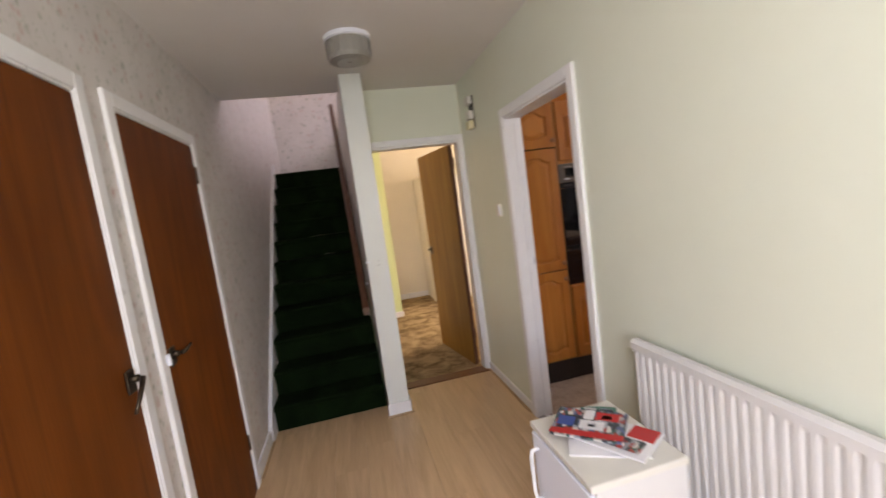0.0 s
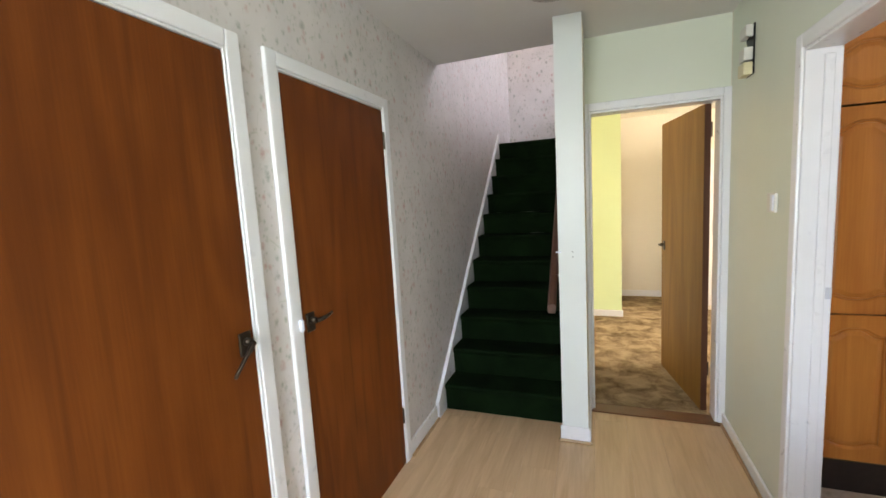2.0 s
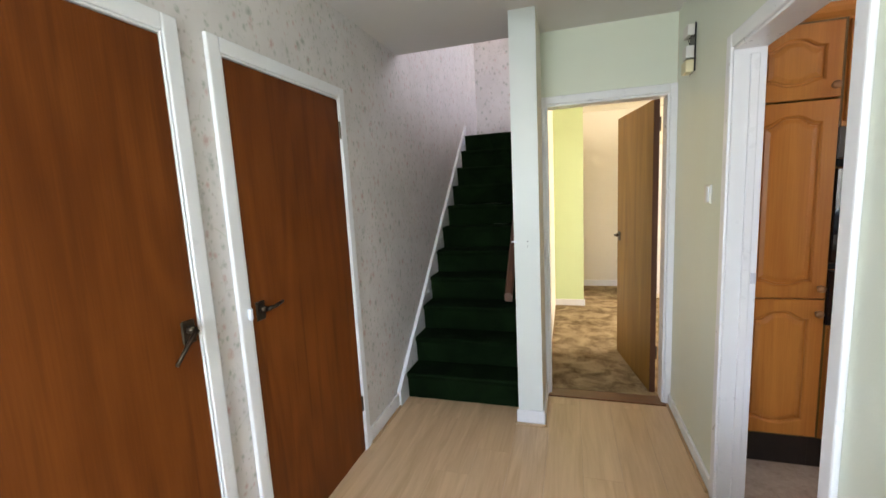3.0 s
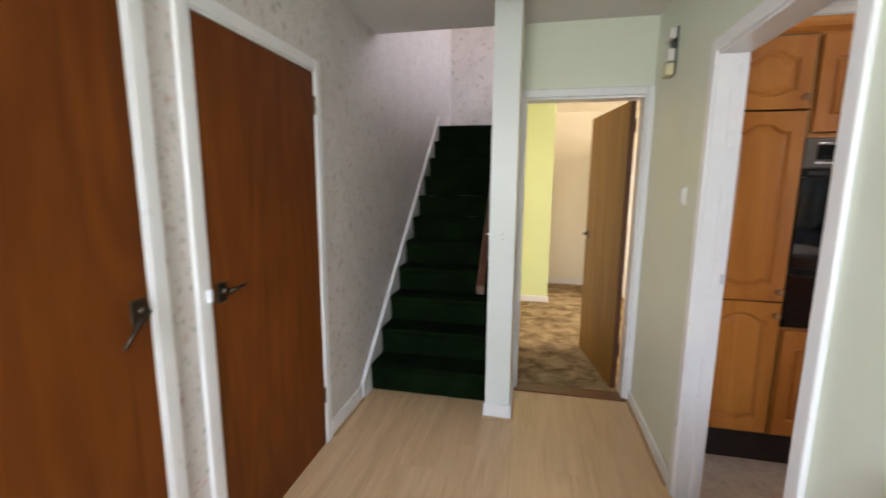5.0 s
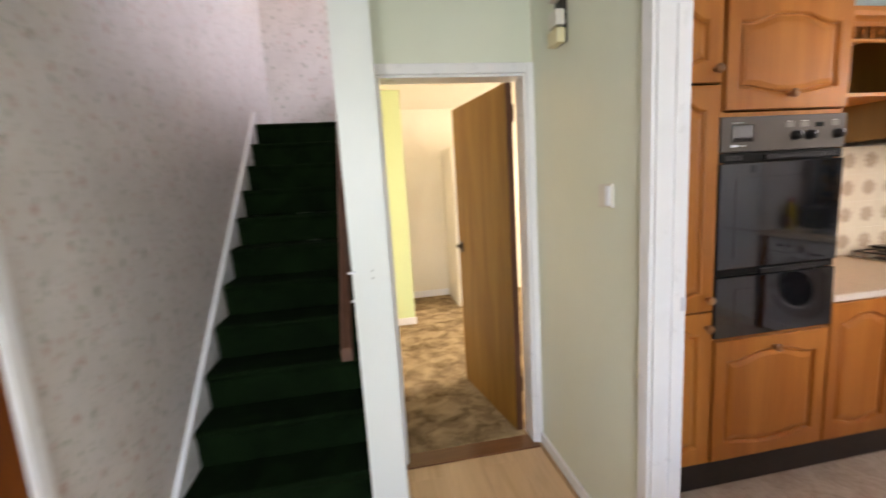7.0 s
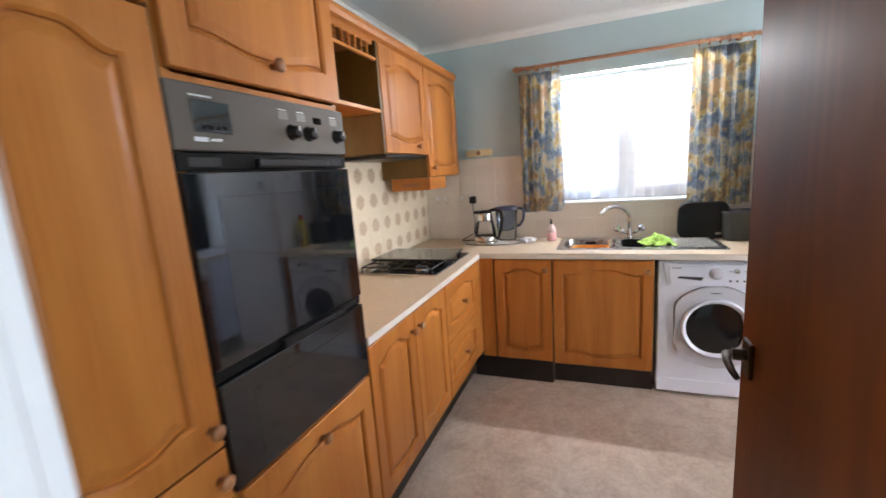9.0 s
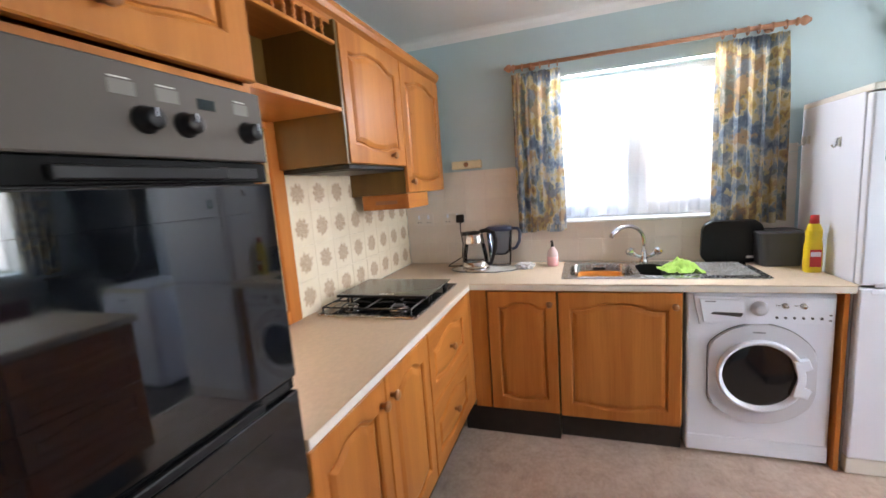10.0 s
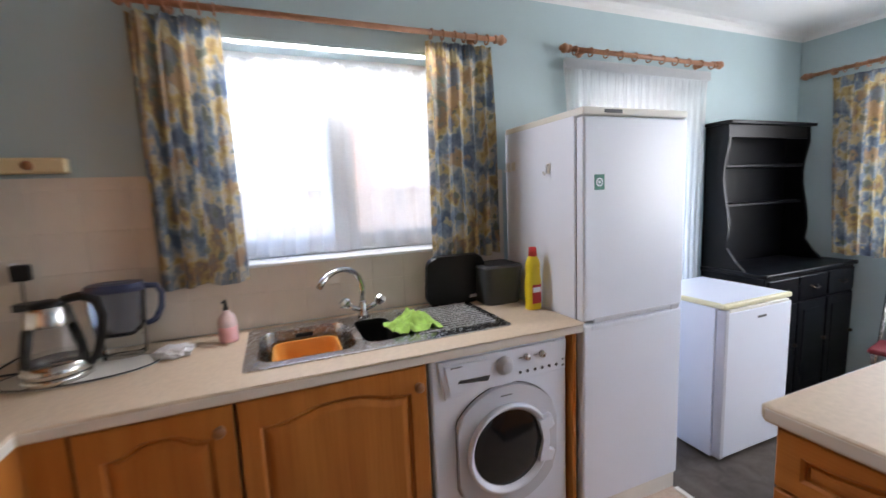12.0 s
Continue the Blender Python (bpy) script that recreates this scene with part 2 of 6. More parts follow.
def deco_tile():
    """A cream tile with a brown flower head printed in its middle."""
    n = Nodes("flower_printed_tile")
    c = n.add("TexCoord").outputs["Object"]
    s = n.add("SeparateXYZ", Vector=c)
    x, z = s.outputs[0], s.outputs[2]
    r = n.add("ObjectInfo").outputs["Random"]
    d = n.math("SQRT", n.math("ADD", n.math("POWER", n.math("ABSOLUTE", x), 2.0), n.math("POWER", n.math("ABSOLUTE", z), 2.0)))
    ang = n.math("ARCTAN2", z, x)
    petal = n.math("MULTIPLY", n.math("ABSOLUTE", n.math("SINE", n.math("MULTIPLY", ang, 4.5))), -0.012)
    vr = n.add("Mapping", Vector=c, Scale=(1, 1, 1))
    n.put(vr.inputs["Location"], n.math("MULTIPLY", r, 9.0))
    rag = n.math("MULTIPLY", n.noise(vr.outputs[0], 48, 4, 0.7), 0.046)
    edge = n.math("ADD", n.math("ADD", d, petal), rag)
    mask = n.ramp(n.math("MULTIPLY", edge, 10.0), (0.56, 1.0), (0.66, 0.0))
    rings = n.math("ADD", n.math("MULTIPLY", n.noise(vr.outputs[0], 85, 4, 0.7), 0.75), n.math("MULTIPLY", n.math("SINE", n.math("MULTIPLY", edge, 480.0)), 0.13))
    ink = n.ramp(rings, (0.25, (0.34, 0.19, 0.10)), (0.55, (0.66, 0.50, 0.34)))
    sides = n.math("MAXIMUM", n.math("ABSOLUTE", x), n.math("ABSOLUTE", z))
    line = n.math("MULTIPLY", n.ramp(n.math("ABSOLUTE", n.math("SUBTRACT", sides, 0.069)), (0.0, 0.10), (0.0022, 0.0)), n.ramp(n.noise(vr.outputs[0], 30), (0.4, 0.3), (0.6, 1.0)))
    glaze = n.ramp(n.noise(vr.outputs[0], 12), (0.3, (0.82, 0.715, 0.545)), (0.7, (0.86, 0.77, 0.61)))
    glaze = n.mix(line, glaze, (0.52, 0.42, 0.30))
    col = n.mix(n.math("MULTIPLY", mask, 0.72), glaze, ink)
    n.bump(n.noise(vr.outputs[0], 25), 0.12, 0.002)
    return n.done(col, 0.16)


def brickwork():
    n = Nodes("neighbour_brickwork")
    v = n.coords((1, 1, 1))
    turned = n.add("Mapping", Vector=v, Rotation=(radians(90), 0, radians(90)))
    b = n.add("TexBrick", Vector=turned.outputs[0], Color1=(0.36, 0.15, 0.10), Color2=(0.27, 0.11, 0.08), Mortar=(0.42, 0.38, 0.34), Scale=1.0)
    b.inputs["Brick Width"].default_value, b.inputs["Row Height"].default_value, b.inputs["Mortar Size"].default_value = 0.225, 0.075, 0.008
    n.bump(b.outputs["Fac"], 0.4, 0.01)
    return n.done(b.outputs["Color"], 0.9)


M = dict(
    green=painted_wall("pale_sage_wall_paint", (0.715, 0.76, 0.65), 0.42),
    blue=painted_wall("pale_blue_wall_paint", (0.445, 0.565, 0.59), 0.5),
    cream=painted_wall("warm_cream_wall_paint", (0.80, 0.76, 0.65), 0.55),
    lime=painted_wall("lime_yellow_wall_paint", (0.645, 0.77, 0.44), 0.5),
    ceiling=painted_wall("white_ceiling_paint", (0.72, 0.70, 0.69), 0.7),
    kceiling=painted_wall("kitchen_ceiling_paint", (0.80, 0.80, 0.79), 0.7),
    # Lightened and cooled to carry the front-door daylight on the partition end.
    post=painted_wall("daylit_partition_paint", (0.72, 0.77, 0.76), 0.4),
    paper=wallpaper(),
    outer=brickwork(),
    gloss=plain("white_gloss_paint", (0.80, 0.81, 0.83), 0.3, vary=0.025, bump=0.05, fine=90),
    white=enamel("white_enamel", (0.77, 0.805, 0.885)),
    offwhite=plain("off_white_plastic", (0.70, 0.68, 0.62), 0.4, vary=0.05),
    yellowed=plain("yellowed_plastic", (0.72, 0.66, 0.42), 0.4, vary=0.12),
    beige=plain("cream_plastic_holder", (0.72, 0.60, 0.36), 0.45, vary=0.06),
    sapele=flame_veneer(),
    # Veneer base lightened and yellowed for the lounge light's sheen on the leaf.
    lounge_door=wood("golden_sheen_veneer", (0.205, 0.096, 0.018), (0.31, 0.160, 0.034), "z", 1.3, 0.5, 0.0, 0.6),
    oak=wood("honey_oak", (0.395, 0.128, 0.023), (0.55, 0.211, 0.044), "z", 1.0, 0.38, 0.0, 0.7),
    oakx=wood("honey_oak_across", (0.395, 0.128, 0.023), (0.55, 0.211, 0.044), "x", 1.0, 0.38, 0.0, 0.7),
    # Olive veneer, its colour darkened further for shade on the cabinet sides.
    carcass=wood("shaded_olive_brown_veneer", (0.125, 0.066, 0.010), (0.19, 0.104, 0.018), "z", 1.0, 0.42, 0.0, 0.8),
    knob=wood("turned_wood_knob", (0.26, 0.105, 0.038), (0.40, 0.18, 0.07), "z", 4.0, 0.3, 0.3),
    pole=wood("reddish_pine_pole", (0.36, 0.15, 0.075), (0.52, 0.26, 0.14), "y", 3.0, 0.35, 0.2),
    lipping=wood("dark_red_hinge_edge", (0.060, 0.018, 0.006), (0.11, 0.036, 0.012), "z", 2.0, 0.5),
    handrail=wood("dark_stained_handrail", (0.060, 0.024, 0.013), (0.12, 0.05, 0.027), "y", 2.0, 0.35),
    beading=wood("beech_floor_beading", (0.36, 0.22, 0.11), (0.50, 0.33, 0.18), "y", 2.0, 0.35),
    radiator=plain("radiator_paint", (0.66, 0.655, 0.65), 0.35, vary=0.03, bump=0.0),
    strip=wood("dark_threshold_strip", (0.11, 0.040, 0.014), (0.20, 0.085, 0.034), "x", 2.0, 0.4),
    plinth=plain("dark_brown_plinth", (0.020, 0.012, 0.010), 0.5, vary=0.25, scale=20),
    black=plain("black_painted_wood", (0.0025, 0.003, 0.0045), 0.36, vary=0.2, scale=4, bump=0.0, Specular_IOR_Level=0.2),
    blackp=plain("black_plastic", (0.010, 0.010, 0.011), 0.38, vary=0.2, Specular_IOR_Level=0.28),
    darkgrey=plain("smoky_grey_plastic", (0.055, 0.058, 0.062), 0.35, vary=0.15),
    iron=plain("black_cast_iron", (0.015, 0.015, 0.016), 0.5, vary=0.3, bump=0.4),
    bronze=plain("aged_bronze", (0.065, 0.048, 0.034), 0.38, 0.85, vary=0.3, scale=30),
    steel=plain("brushed_steel", (0.50, 0.49, 0.48), 0.26, 1.0, vary=0.02, scale=30, bump=0.0),
    chrome=plain("chrome", (0.62, 0.62, 0.63), 0.07, 1.0, vary=0.03, bump=0.0),
    taupe=plain("taupe_metal_panel", (0.115, 0.099, 0.085), 0.5, 0.0, vary=0.05, Specular_IOR_Level=0.25),
    vent=plain("matt_black_vent", (0.005, 0.005, 0.005), 0.6, vary=0.2, Specular_IOR_Level=0.12),
    markgrey=plain("pale_grey_print", (0.20, 0.185, 0.165), 0.45, vary=0.1),
    porthole=plain("dark_porthole_glass", (0.010, 0.010, 0.011), 0.10, vary=0.3, bump=0.0, Specular_IOR_Level=0.5),
    silver=enamel("silver_plastic", (0.58, 0.59, 0.64)),
    ovenglass=plain("black_oven_glass", (0.006, 0.007, 0.009), 0.05, vary=0.2, bump=0.0, Specular_IOR_Level=0.8),
    worktop=plain("speckled_cream_worktop", (0.60, 0.475, 0.345), 0.50, vary=0.06, scale=60, bump=0.12, fine=300, Specular_IOR_Level=0.3),
    stair=carpet("dark_green_carpet", (0.0026, 0.0074, 0.0024), (0.0068, 0.0180, 0.0058), 260, 5),
    lcarpet=carpet("mottled_brown_carpet", (0.15, 0.098, 0.048), (0.49, 0.37, 0.225), 240, 6.5),
    dining=carpet("grey_brown_flooring", (0.085, 0.072, 0.062), (0.150, 0.128, 0.112), 200, 9),
    lino=lino(), laminate=laminate(), deco=deco_tile(),
    tile=plain("plain_beige_tile", (0.73, 0.655, 0.565), 0.2, vary=0.05, bump=0.05),
    grout=plain("grout", (0.70, 0.63, 0.54), 0.8), ivory=plain("ivory_plastic", (0.70, 0.64, 0.56), 0.4, vary=0.04),
    dgrout=plain("cream_grout", (0.80, 0.73, 0.59), 0.8), edging=plain("pale_worktop_edging", (0.72, 0.66, 0.58), 0.4, vary=0.04),
    cloth=cloth("printed_floral_curtain"), net=sheer(),
    # Hatch glass is tinted to dim the over-bright lounge behind it.
    pane=glass("window_glass"), shelfglass=glass("green_edged_glass", (0.95, 0.985, 0.95)), hatchglass=glass("dimming_hatch_glass", (0.80, 0.835, 0.76)),
    jug=glass("clear_plastic", (0.93, 0.95, 0.96), 0.02), bluejug=glass("blue_tinted_plastic", (0.70, 0.755, 0.87), 0.05),
    # Smoked lid glass; its grey-green base holds the tiles' reflection.
    frosted=enamel("reflection_toned_lid_glass", (0.135, 0.138, 0.110), 0.13),
    softclear=plain("cloudy_clear_plastic", (0.76, 0.58, 0.56), 0.25, vary=0.03, bump=0.0),
    pink=plain("pink_soap", (0.85, 0.46, 0.46), 0.25, vary=0.06), orange=plain("orange_plastic", (0.80, 0.36, 0.075), 0.35, vary=0.08),
    lime_cloth=plain("lime_green_cloth", (0.35, 0.56, 0.11), 0.9, vary=0.25, scale=40, bump=0.7),
    yellow=plain("yellow_plastic", (0.80, 0.62, 0.02), 0.35, vary=0.05), red=plain("red_print", (0.52, 0.03, 0.03), 0.4),
    navy=plain("blue_print", (0.05, 0.10, 0.32), 0.35),
    jugblue=plain("dark_blue_plastic", (0.045, 0.058, 0.115), 0.3), greenp=plain("teal_print", (0.03, 0.17, 0.13), 0.4),
    paperw=plain("magazine_paper", (0.72, 0.72, 0.74), 0.3, vary=0.06), dkprint=print_colours(),
    lamp=plain("ribbed_lamp_glass", (0.27, 0.26, 0.24), 0.3, vary=0.08), kettle=plain("kettle_steel", (0.62, 0.61, 0.59), 0.2, 1.0, vary=0.04, bump=0.0),
    chair=plain("dark_red_seat", (0.16, 0.012, 0.02), 0.5),
    concrete=plain("pale_concrete", (0.42, 0.41, 0.39), 0.85, vary=0.12, scale=2.0, bump=0.3, fine=40),
    grass=carpet("lawn", (0.05, 0.08, 0.025), (0.10, 0.14, 0.045), 60, 2), slate=plain("grey_roof", (0.12, 0.12, 0.13), 0.8, vary=0.3),
    fence=wood("weathered_fence", (0.17, 0.14, 0.11), (0.30, 0.25, 0.20), "y", 1.5, 0.8), upvc=plain("white_window_frame", (0.82, 0.82, 0.82), 0.3, vary=0.03),
)

for key, level in (("lounge_door", 0.15), ("oak", 0.3), ("oakx", 0.3)):
    M[key].node_tree.nodes["Principled BSDF"].inputs["Specular IOR Level"].default_value = level


# ---- building blocks ----
def part(name, bm, material, parent=None, label="", smooth=False):
    """Links a bmesh as one mesh object, under a thing if one is given."""
    me = bpy.data.meshes.new(name)
    bmesh.ops.recalc_face_normals(bm, faces=bm.faces)
    bm.to_mesh(me)
    bm.free()
    for m in material if isinstance(material, (list, tuple)) else [material]:
        me.materials.append(m)
    if smooth:
        for p in me.polygons:
            p.use_smooth = True
    ob = new(name, me)
    ob.parent = parent
    return tagged(ob, label)


def thing(name, label, category, m=None, group="", kind=""):
    ob = new(name)
    ob.empty_display_size = 0.1
    if m is not None:
        ob.matrix_world = m
    return tagged(ob, label, category, group, kind)


def add_box(bm, x0, x1, y0, y1, z0, z1):
    vs = [bm.verts.new((x, y, z)) for z in (z0, z1) for x, y in ((x0, y0), (x1, y0), (x1, y1), (x0, y1))]
    return [bm.faces.new([vs[i] for i in f]) for f in ((3, 2, 1, 0), (4, 5, 6, 7), (0, 1, 5, 4), (1, 2, 6, 5), (2, 3, 7, 6), (3, 0, 4, 7))]


def box(x0, x1, y0, y1, z0, z1, bevel=0.0, seg=1):
    bm = bmesh.new()
    add_box(bm, x0, x1, y0, y1, z0, z1)
    if bevel:
        bmesh.ops.bevel(bm, geom=bm.edges[:], offset=bevel, segments=seg, affect="EDGES", profile=0.5)
    return bm


def lathe(profile, seg=20, m=None, bm=None):
    """Turns (radius, height) pairs round z."""
    bm = bm or bmesh.new()
    rings = []
    for r, z in profile:
        if r < 1e-5:
            rings.append([bm.verts.new((0, 0, z))])
        else:
            rings.append([bm.verts.new((r * math.cos(2 * math.pi * i / seg), r * math.sin(2 * math.pi * i / seg), z)) for i in range(seg)])
    for a, b in zip(rings, rings[1:]):
        for i in range(seg):
            j = (i + 1) % seg
            q = [a[i % len(a)], a[j % len(a)], b[j % len(b)], b[i % len(b)]]
            q = list(dict.fromkeys(q))
            if len(q) > 2:
                bm.faces.new(q)
    if m is not None:
        bmesh.ops.transform(bm, matrix=m, verts=[v for ring in rings for v in ring])
    return bm


def tube(points, r, seg=10, bm=None, closed_ends=True):
    """A round bar along points."""
    bm = bm or bmesh.new()
    pts = [Vector(p) for p in points]
    rings = []
    side = None
    for i, p in enumerate(pts):
        d = (pts[min(i + 1, len(pts) - 1)] - pts[max(i - 1, 0)]).normalized()
        if side is None:
            side = d.cross(Vector((0.31, 0.27, 0.91))).normalized()
        side = (side - d * side.dot(d)).normalized()
        up = d.cross(side)
        rad = r[i] if isinstance(r, (list, tuple)) else r
        rings.append([bm.verts.new(p + rad * (side * math.cos(2 * math.pi * k / seg) + up * math.sin(2 * math.pi * k / seg))) for k in range(seg)])
    for a, b in zip(rings, rings[1:]):
        for k in range(seg):
            bm.faces.new((a[k], a[(k + 1) % seg], b[(k + 1) % seg], b[k]))
    if closed_ends:
        bm.faces.new(rings[0])
        bm.faces.new(rings[-1])
    return bm


def rounded(w, h, r, n=5, cx=0.0, cy=0.0):
    """Corner-rounded rectangle as a list of (x, y)."""
    out = []
    for qx, qy, a0 in ((1, 1, 0), (-1, 1, 90), (-1, -1, 180), (1, -1, 270)):
        for i in range(n + 1):
            a = radians(a0 + 90 * i / n)
            out.append((cx + qx * (w / 2 - r) + r * math.cos(a), cy + qy * (h / 2 - r) + r * math.sin(a)))
    return out


def prism(outline, z0, z1, bevel=0.0, to=lambda x, y, z: (x, y, z)):
    bm = bmesh.new()
    a = [bm.verts.new(to(x, y, z0)) for x, y in outline]
    b = [bm.verts.new(to(x, y, z1)) for x, y in outline]
    n = len(outline)
    bm.faces.new(a)
    top = bm.faces.new(b)
    for i in range(n):
        bm.faces.new((a[i], a[(i + 1) % n], b[(i + 1) % n], b[i]))
    if bevel:
        bmesh.ops.bevel(bm, geom=list(top.edges), offset=bevel, segments=2, affect="EDGES", profile=0.5)
    return bm


def loft(loops, bm=None, cap_start=False, cap_end=True):
    """Joins loops of 3D points of equal length."""
    bm = bm or bmesh.new()
    rings = [[bm.verts.new(p) for p in loop] for loop in loops]
    n = len(rings[0])
    for a, b in zip(rings, rings[1:]):
        for i in range(n):
            bm.faces.new((a[i], a[(i + 1) % n], b[(i + 1) % n], b[i]))
    if cap_start:
        bm.faces.new(rings[0])
    if cap_end:
        bm.faces.new(rings[-1])
    return bm, rings


def wall(name, x0, x1, y0, y1, z0, z1, holes=(), along="y", faces=None, base=None, label=""):
    """A wall with openings through it. holes: (from, to, bottom, top) along the wall. faces: material by outward side."""
    lo, hi = (y0, y1) if along == "y" else (x0, x1)
    cuts = sorted({lo, hi, *[h[0] for h in holes], *[h[1] for h in holes]})
    bm = bmesh.new()

    def slab(a, b, c, d):
        if d - c > 1e-4:
            add_box(bm, *((x0, x1, a, b) if along == "y" else (a, b, y0, y1)), c, d)

    for a, b in zip(cuts, cuts[1:]):
        mine = sorted((h for h in holes if h[0] <= a + 1e-6 and h[1] >= b - 1e-6), key=lambda h: h[2])
        z = z0
        for h in mine:
            slab(a, b, z, h[2])
            z = h[3]
        slab(a, b, z, z1)
    bmesh.ops.remove_doubles(bm, verts=bm.verts, dist=1e-5)
    seen = {}
    for f in bm.faces:
        seen.setdefault(tuple(round(k, 4) for k in f.calc_center_median()), []).append(f)
    bmesh.ops.delete(bm, geom=[f for fs in seen.values() if len(fs) > 1 for f in fs], context="FACES_ONLY")
    bm.normal_update()
    bmesh.ops.recalc_face_normals(bm, faces=bm.faces)
    mats = [base]
    for side, m in (faces or {}).items():
        mats.append(m)
        d = Vector({"-x": (-1, 0, 0), "+x": (1, 0, 0), "-y": (0, -1, 0), "+y": (0, 1, 0)}[side])
        for f in bm.faces:
            if f.normal.dot(d) > 0.9:
                f.material_index = len(mats) - 1
    return tagged(part(name, bm, mats), label, "wall", kind="structure")


def flat(name, x0, x1, y0, y1, z0, z1, m, category, label):
    return tagged(part(name, box(x0, x1, y0, y1, z0, z1), m), label, category, kind="structure")


# ---- the large structure ----
HALL_W, HALL_E, CEIL = 0.61, 2.41, 2.465
KIT_W, KIT_E, KIT_N, KIT_S = 2.505, 5.62, 4.315, -0.55
wall("wall_west", 0.49, HALL_W, -0.5, 7.17, 0, 5.0, [(1.655, 2.437, 0, 2.0), (2.652, 3.434, 0, 2.0)], "y", base=M["paper"], label="cream wallpaper with small faded flower sprigs")
wall("wall_hall_east", HALL_E, KIT_W, -0.5, KIT_N, 0, CEIL + 0.15, [(2.64, 3.40, 0, 1.985)], "y", {"+x": M["blue"]}, M["green"], "pale sage painted hall wall beside the kitchen")
wall("wall_middle", HALL_E, KIT_E, KIT_N, 4.435, 0, CEIL + 0.15, [(3.52, 4.26, 0.945, 1.785)], "x", {"+y": M["cream"], "-y": M["blue"]}, M["cream"], "blue wall behind the kitchen units with a glazed hatch")
wall("wall_hall_end", 1.61, HALL_E, 4.33, 4.435, 0, CEIL + 0.15, [(1.632, 2.372, 0, 2.01)], "x", {"-y": M["green"]}, M["cream"], "pale sage wall round the lounge doorway")
wall("wall_partition", 1.46, 1.61, 3.90, 7.05, 0, 2.62, (), "y", {"+x": M["cream"], "-x": M["paper"]}, M["post"], "narrow pale sage partition end beside the stairs")
wall("wall_stair_end", 0.49, 1.61, 7.05, 7.17, 0, 5.0, (), "x", base=M["paper"], label="pinkish floral papered wall at the stair head")
wall("wall_landing_north", 1.61, 3.1, 7.05, 7.17, 2.62, 5.0, (), "x", base=M["paper"], label="papered wall of the upper landing")
wall("wall_landing_south", HALL_W, 3.1, 4.22, 4.33, 2.62, 5.0, (), "x", base=M["paper"], label="papered wall of the upper landing")
wall("wall_landing_east", 3.1, 3.2, 4.2, 7.17, 2.62, 5.0, [(5.2, 6.6, 3.3, 4.5)], "y", base=M["paper"], label="papered landing wall with a window opening")
wall("wall_east", KIT_E, 5.87, -0.8, 7.95, -0.2, 2.8, [(0.56, 1.46, 0, 2.03), (2.12, 3.37, 1.185, 2.105), (5.0, 6.9, 0.85, 2.12)], "y", {"+x": M["outer"]}, M["blue"], "pale blue kitchen wall with window and back door")
# Window's unseen west part is added, so more light reaches the units.
wall("wall_south", 2.41, KIT_E, -0.8, KIT_S, -0.2, 2.8, [(2.80, 5.2, 0.97, 2.1)], "x", {"-y": M["outer"]}, M["blue"], "pale blue end wall with a curtained window")
wall("wall_lounge_north", 1.945, KIT_E, 7.70, 7.95, -0.2, 2.8, (), "x", base=M["cream"], label="warm cream lounge end wall")
wall("wall_lounge_return", 1.61, 1.945, 6.63, 7.95, 0, 2.6, (), "y", {"-y": M["lime"]}, M["cream"], "lime yellow wall return in the lounge")
wall("wall_front", HALL_W, HALL_E, -0.1, 0.02, 0, CEIL + 0.15, [(0.75, 1.75, 0.45, 2.22)], "x", base=M["green"], label="front wall of the hall with a glazed entrance")
flat("ceiling_hall", HALL_W, HALL_E, -0.1, 4.3299, CEIL, 2.62, M["ceiling"], "ceiling", "white painted plaster hall ceiling")
flat("ceiling_kitchen", KIT_W, KIT_E, KIT_S, KIT_N, CEIL, 2.62, M["kceiling"], "ceiling", "white painted plaster kitchen ceiling")
flat("ceiling_lounge", 1.61, KIT_E, 4.435, 7.70, CEIL, 2.62, M["cream"], "ceiling", "cream painted lounge ceiling")
flat("ceiling_landing", 0.49, 3.2, 4.2, 7.17, 5.0, 5.1, M["ceiling"], "ceiling", "white ceiling above the landing")
flat("floor_landing_upper", 1.62, 3.1, 4.29, 7.05, 2.622, 2.64, M["stair"], "floor", "dark green carpeted upper landing")
flat("floor_hall_base", 0.49, 2.47, -0.6, 4.36, -0.1, -0.010, M["strip"], "floor", "dark underlay below the hall planks")
flat("floor_kitchen", 2.47, KIT_E, 1.39, KIT_N, -0.1, 0.0, M["lino"], "floor", "mottled beige kitchen lino")
flat("floor_dining", 2.47, KIT_E, KIT_S, 1.388, -0.1, 0.0, M["dining"], "floor", "grey-brown dining floor covering")
flat("floor_lounge", 1.61, KIT_E, 4.40, 7.70, -0.1, 0.012, M["lcarpet"], "floor", "mottled brown and beige lounge carpet")


def trim(name, bm, label, m=None):
    return tagged(part(name, bm, m or M["gloss"]), label, "trim", kind="structure")


def frame_trim(name, wall_pos, lo, hi, top, side, along, width=0.055, proud=0.018, label="white gloss painted door architrave"):
    """Architrave round an opening, on one face of a wall. side: +1 or -1, the way that the face looks."""
    root = tagged(new(name), label, "trim", kind="structure")
    a, b = sorted((wall_pos, wall_pos + side * proud))

    def piece(u0, u1, z0, z1):
        bm = box(*((a, b, u0, u1) if along == "y" else (u0, u1, a, b)), z0, z1)
        bmesh.ops.bevel(bm, geom=bm.edges[:], offset=0.006, segments=2, affect="EDGES", profile=0.5)
        part("architrave", bm, M["gloss"], root)

    piece(lo - width, lo, 0, top + width)
    piece(hi, hi + width, 0, top + width)
    piece(lo, hi, top, top + width)
    return root


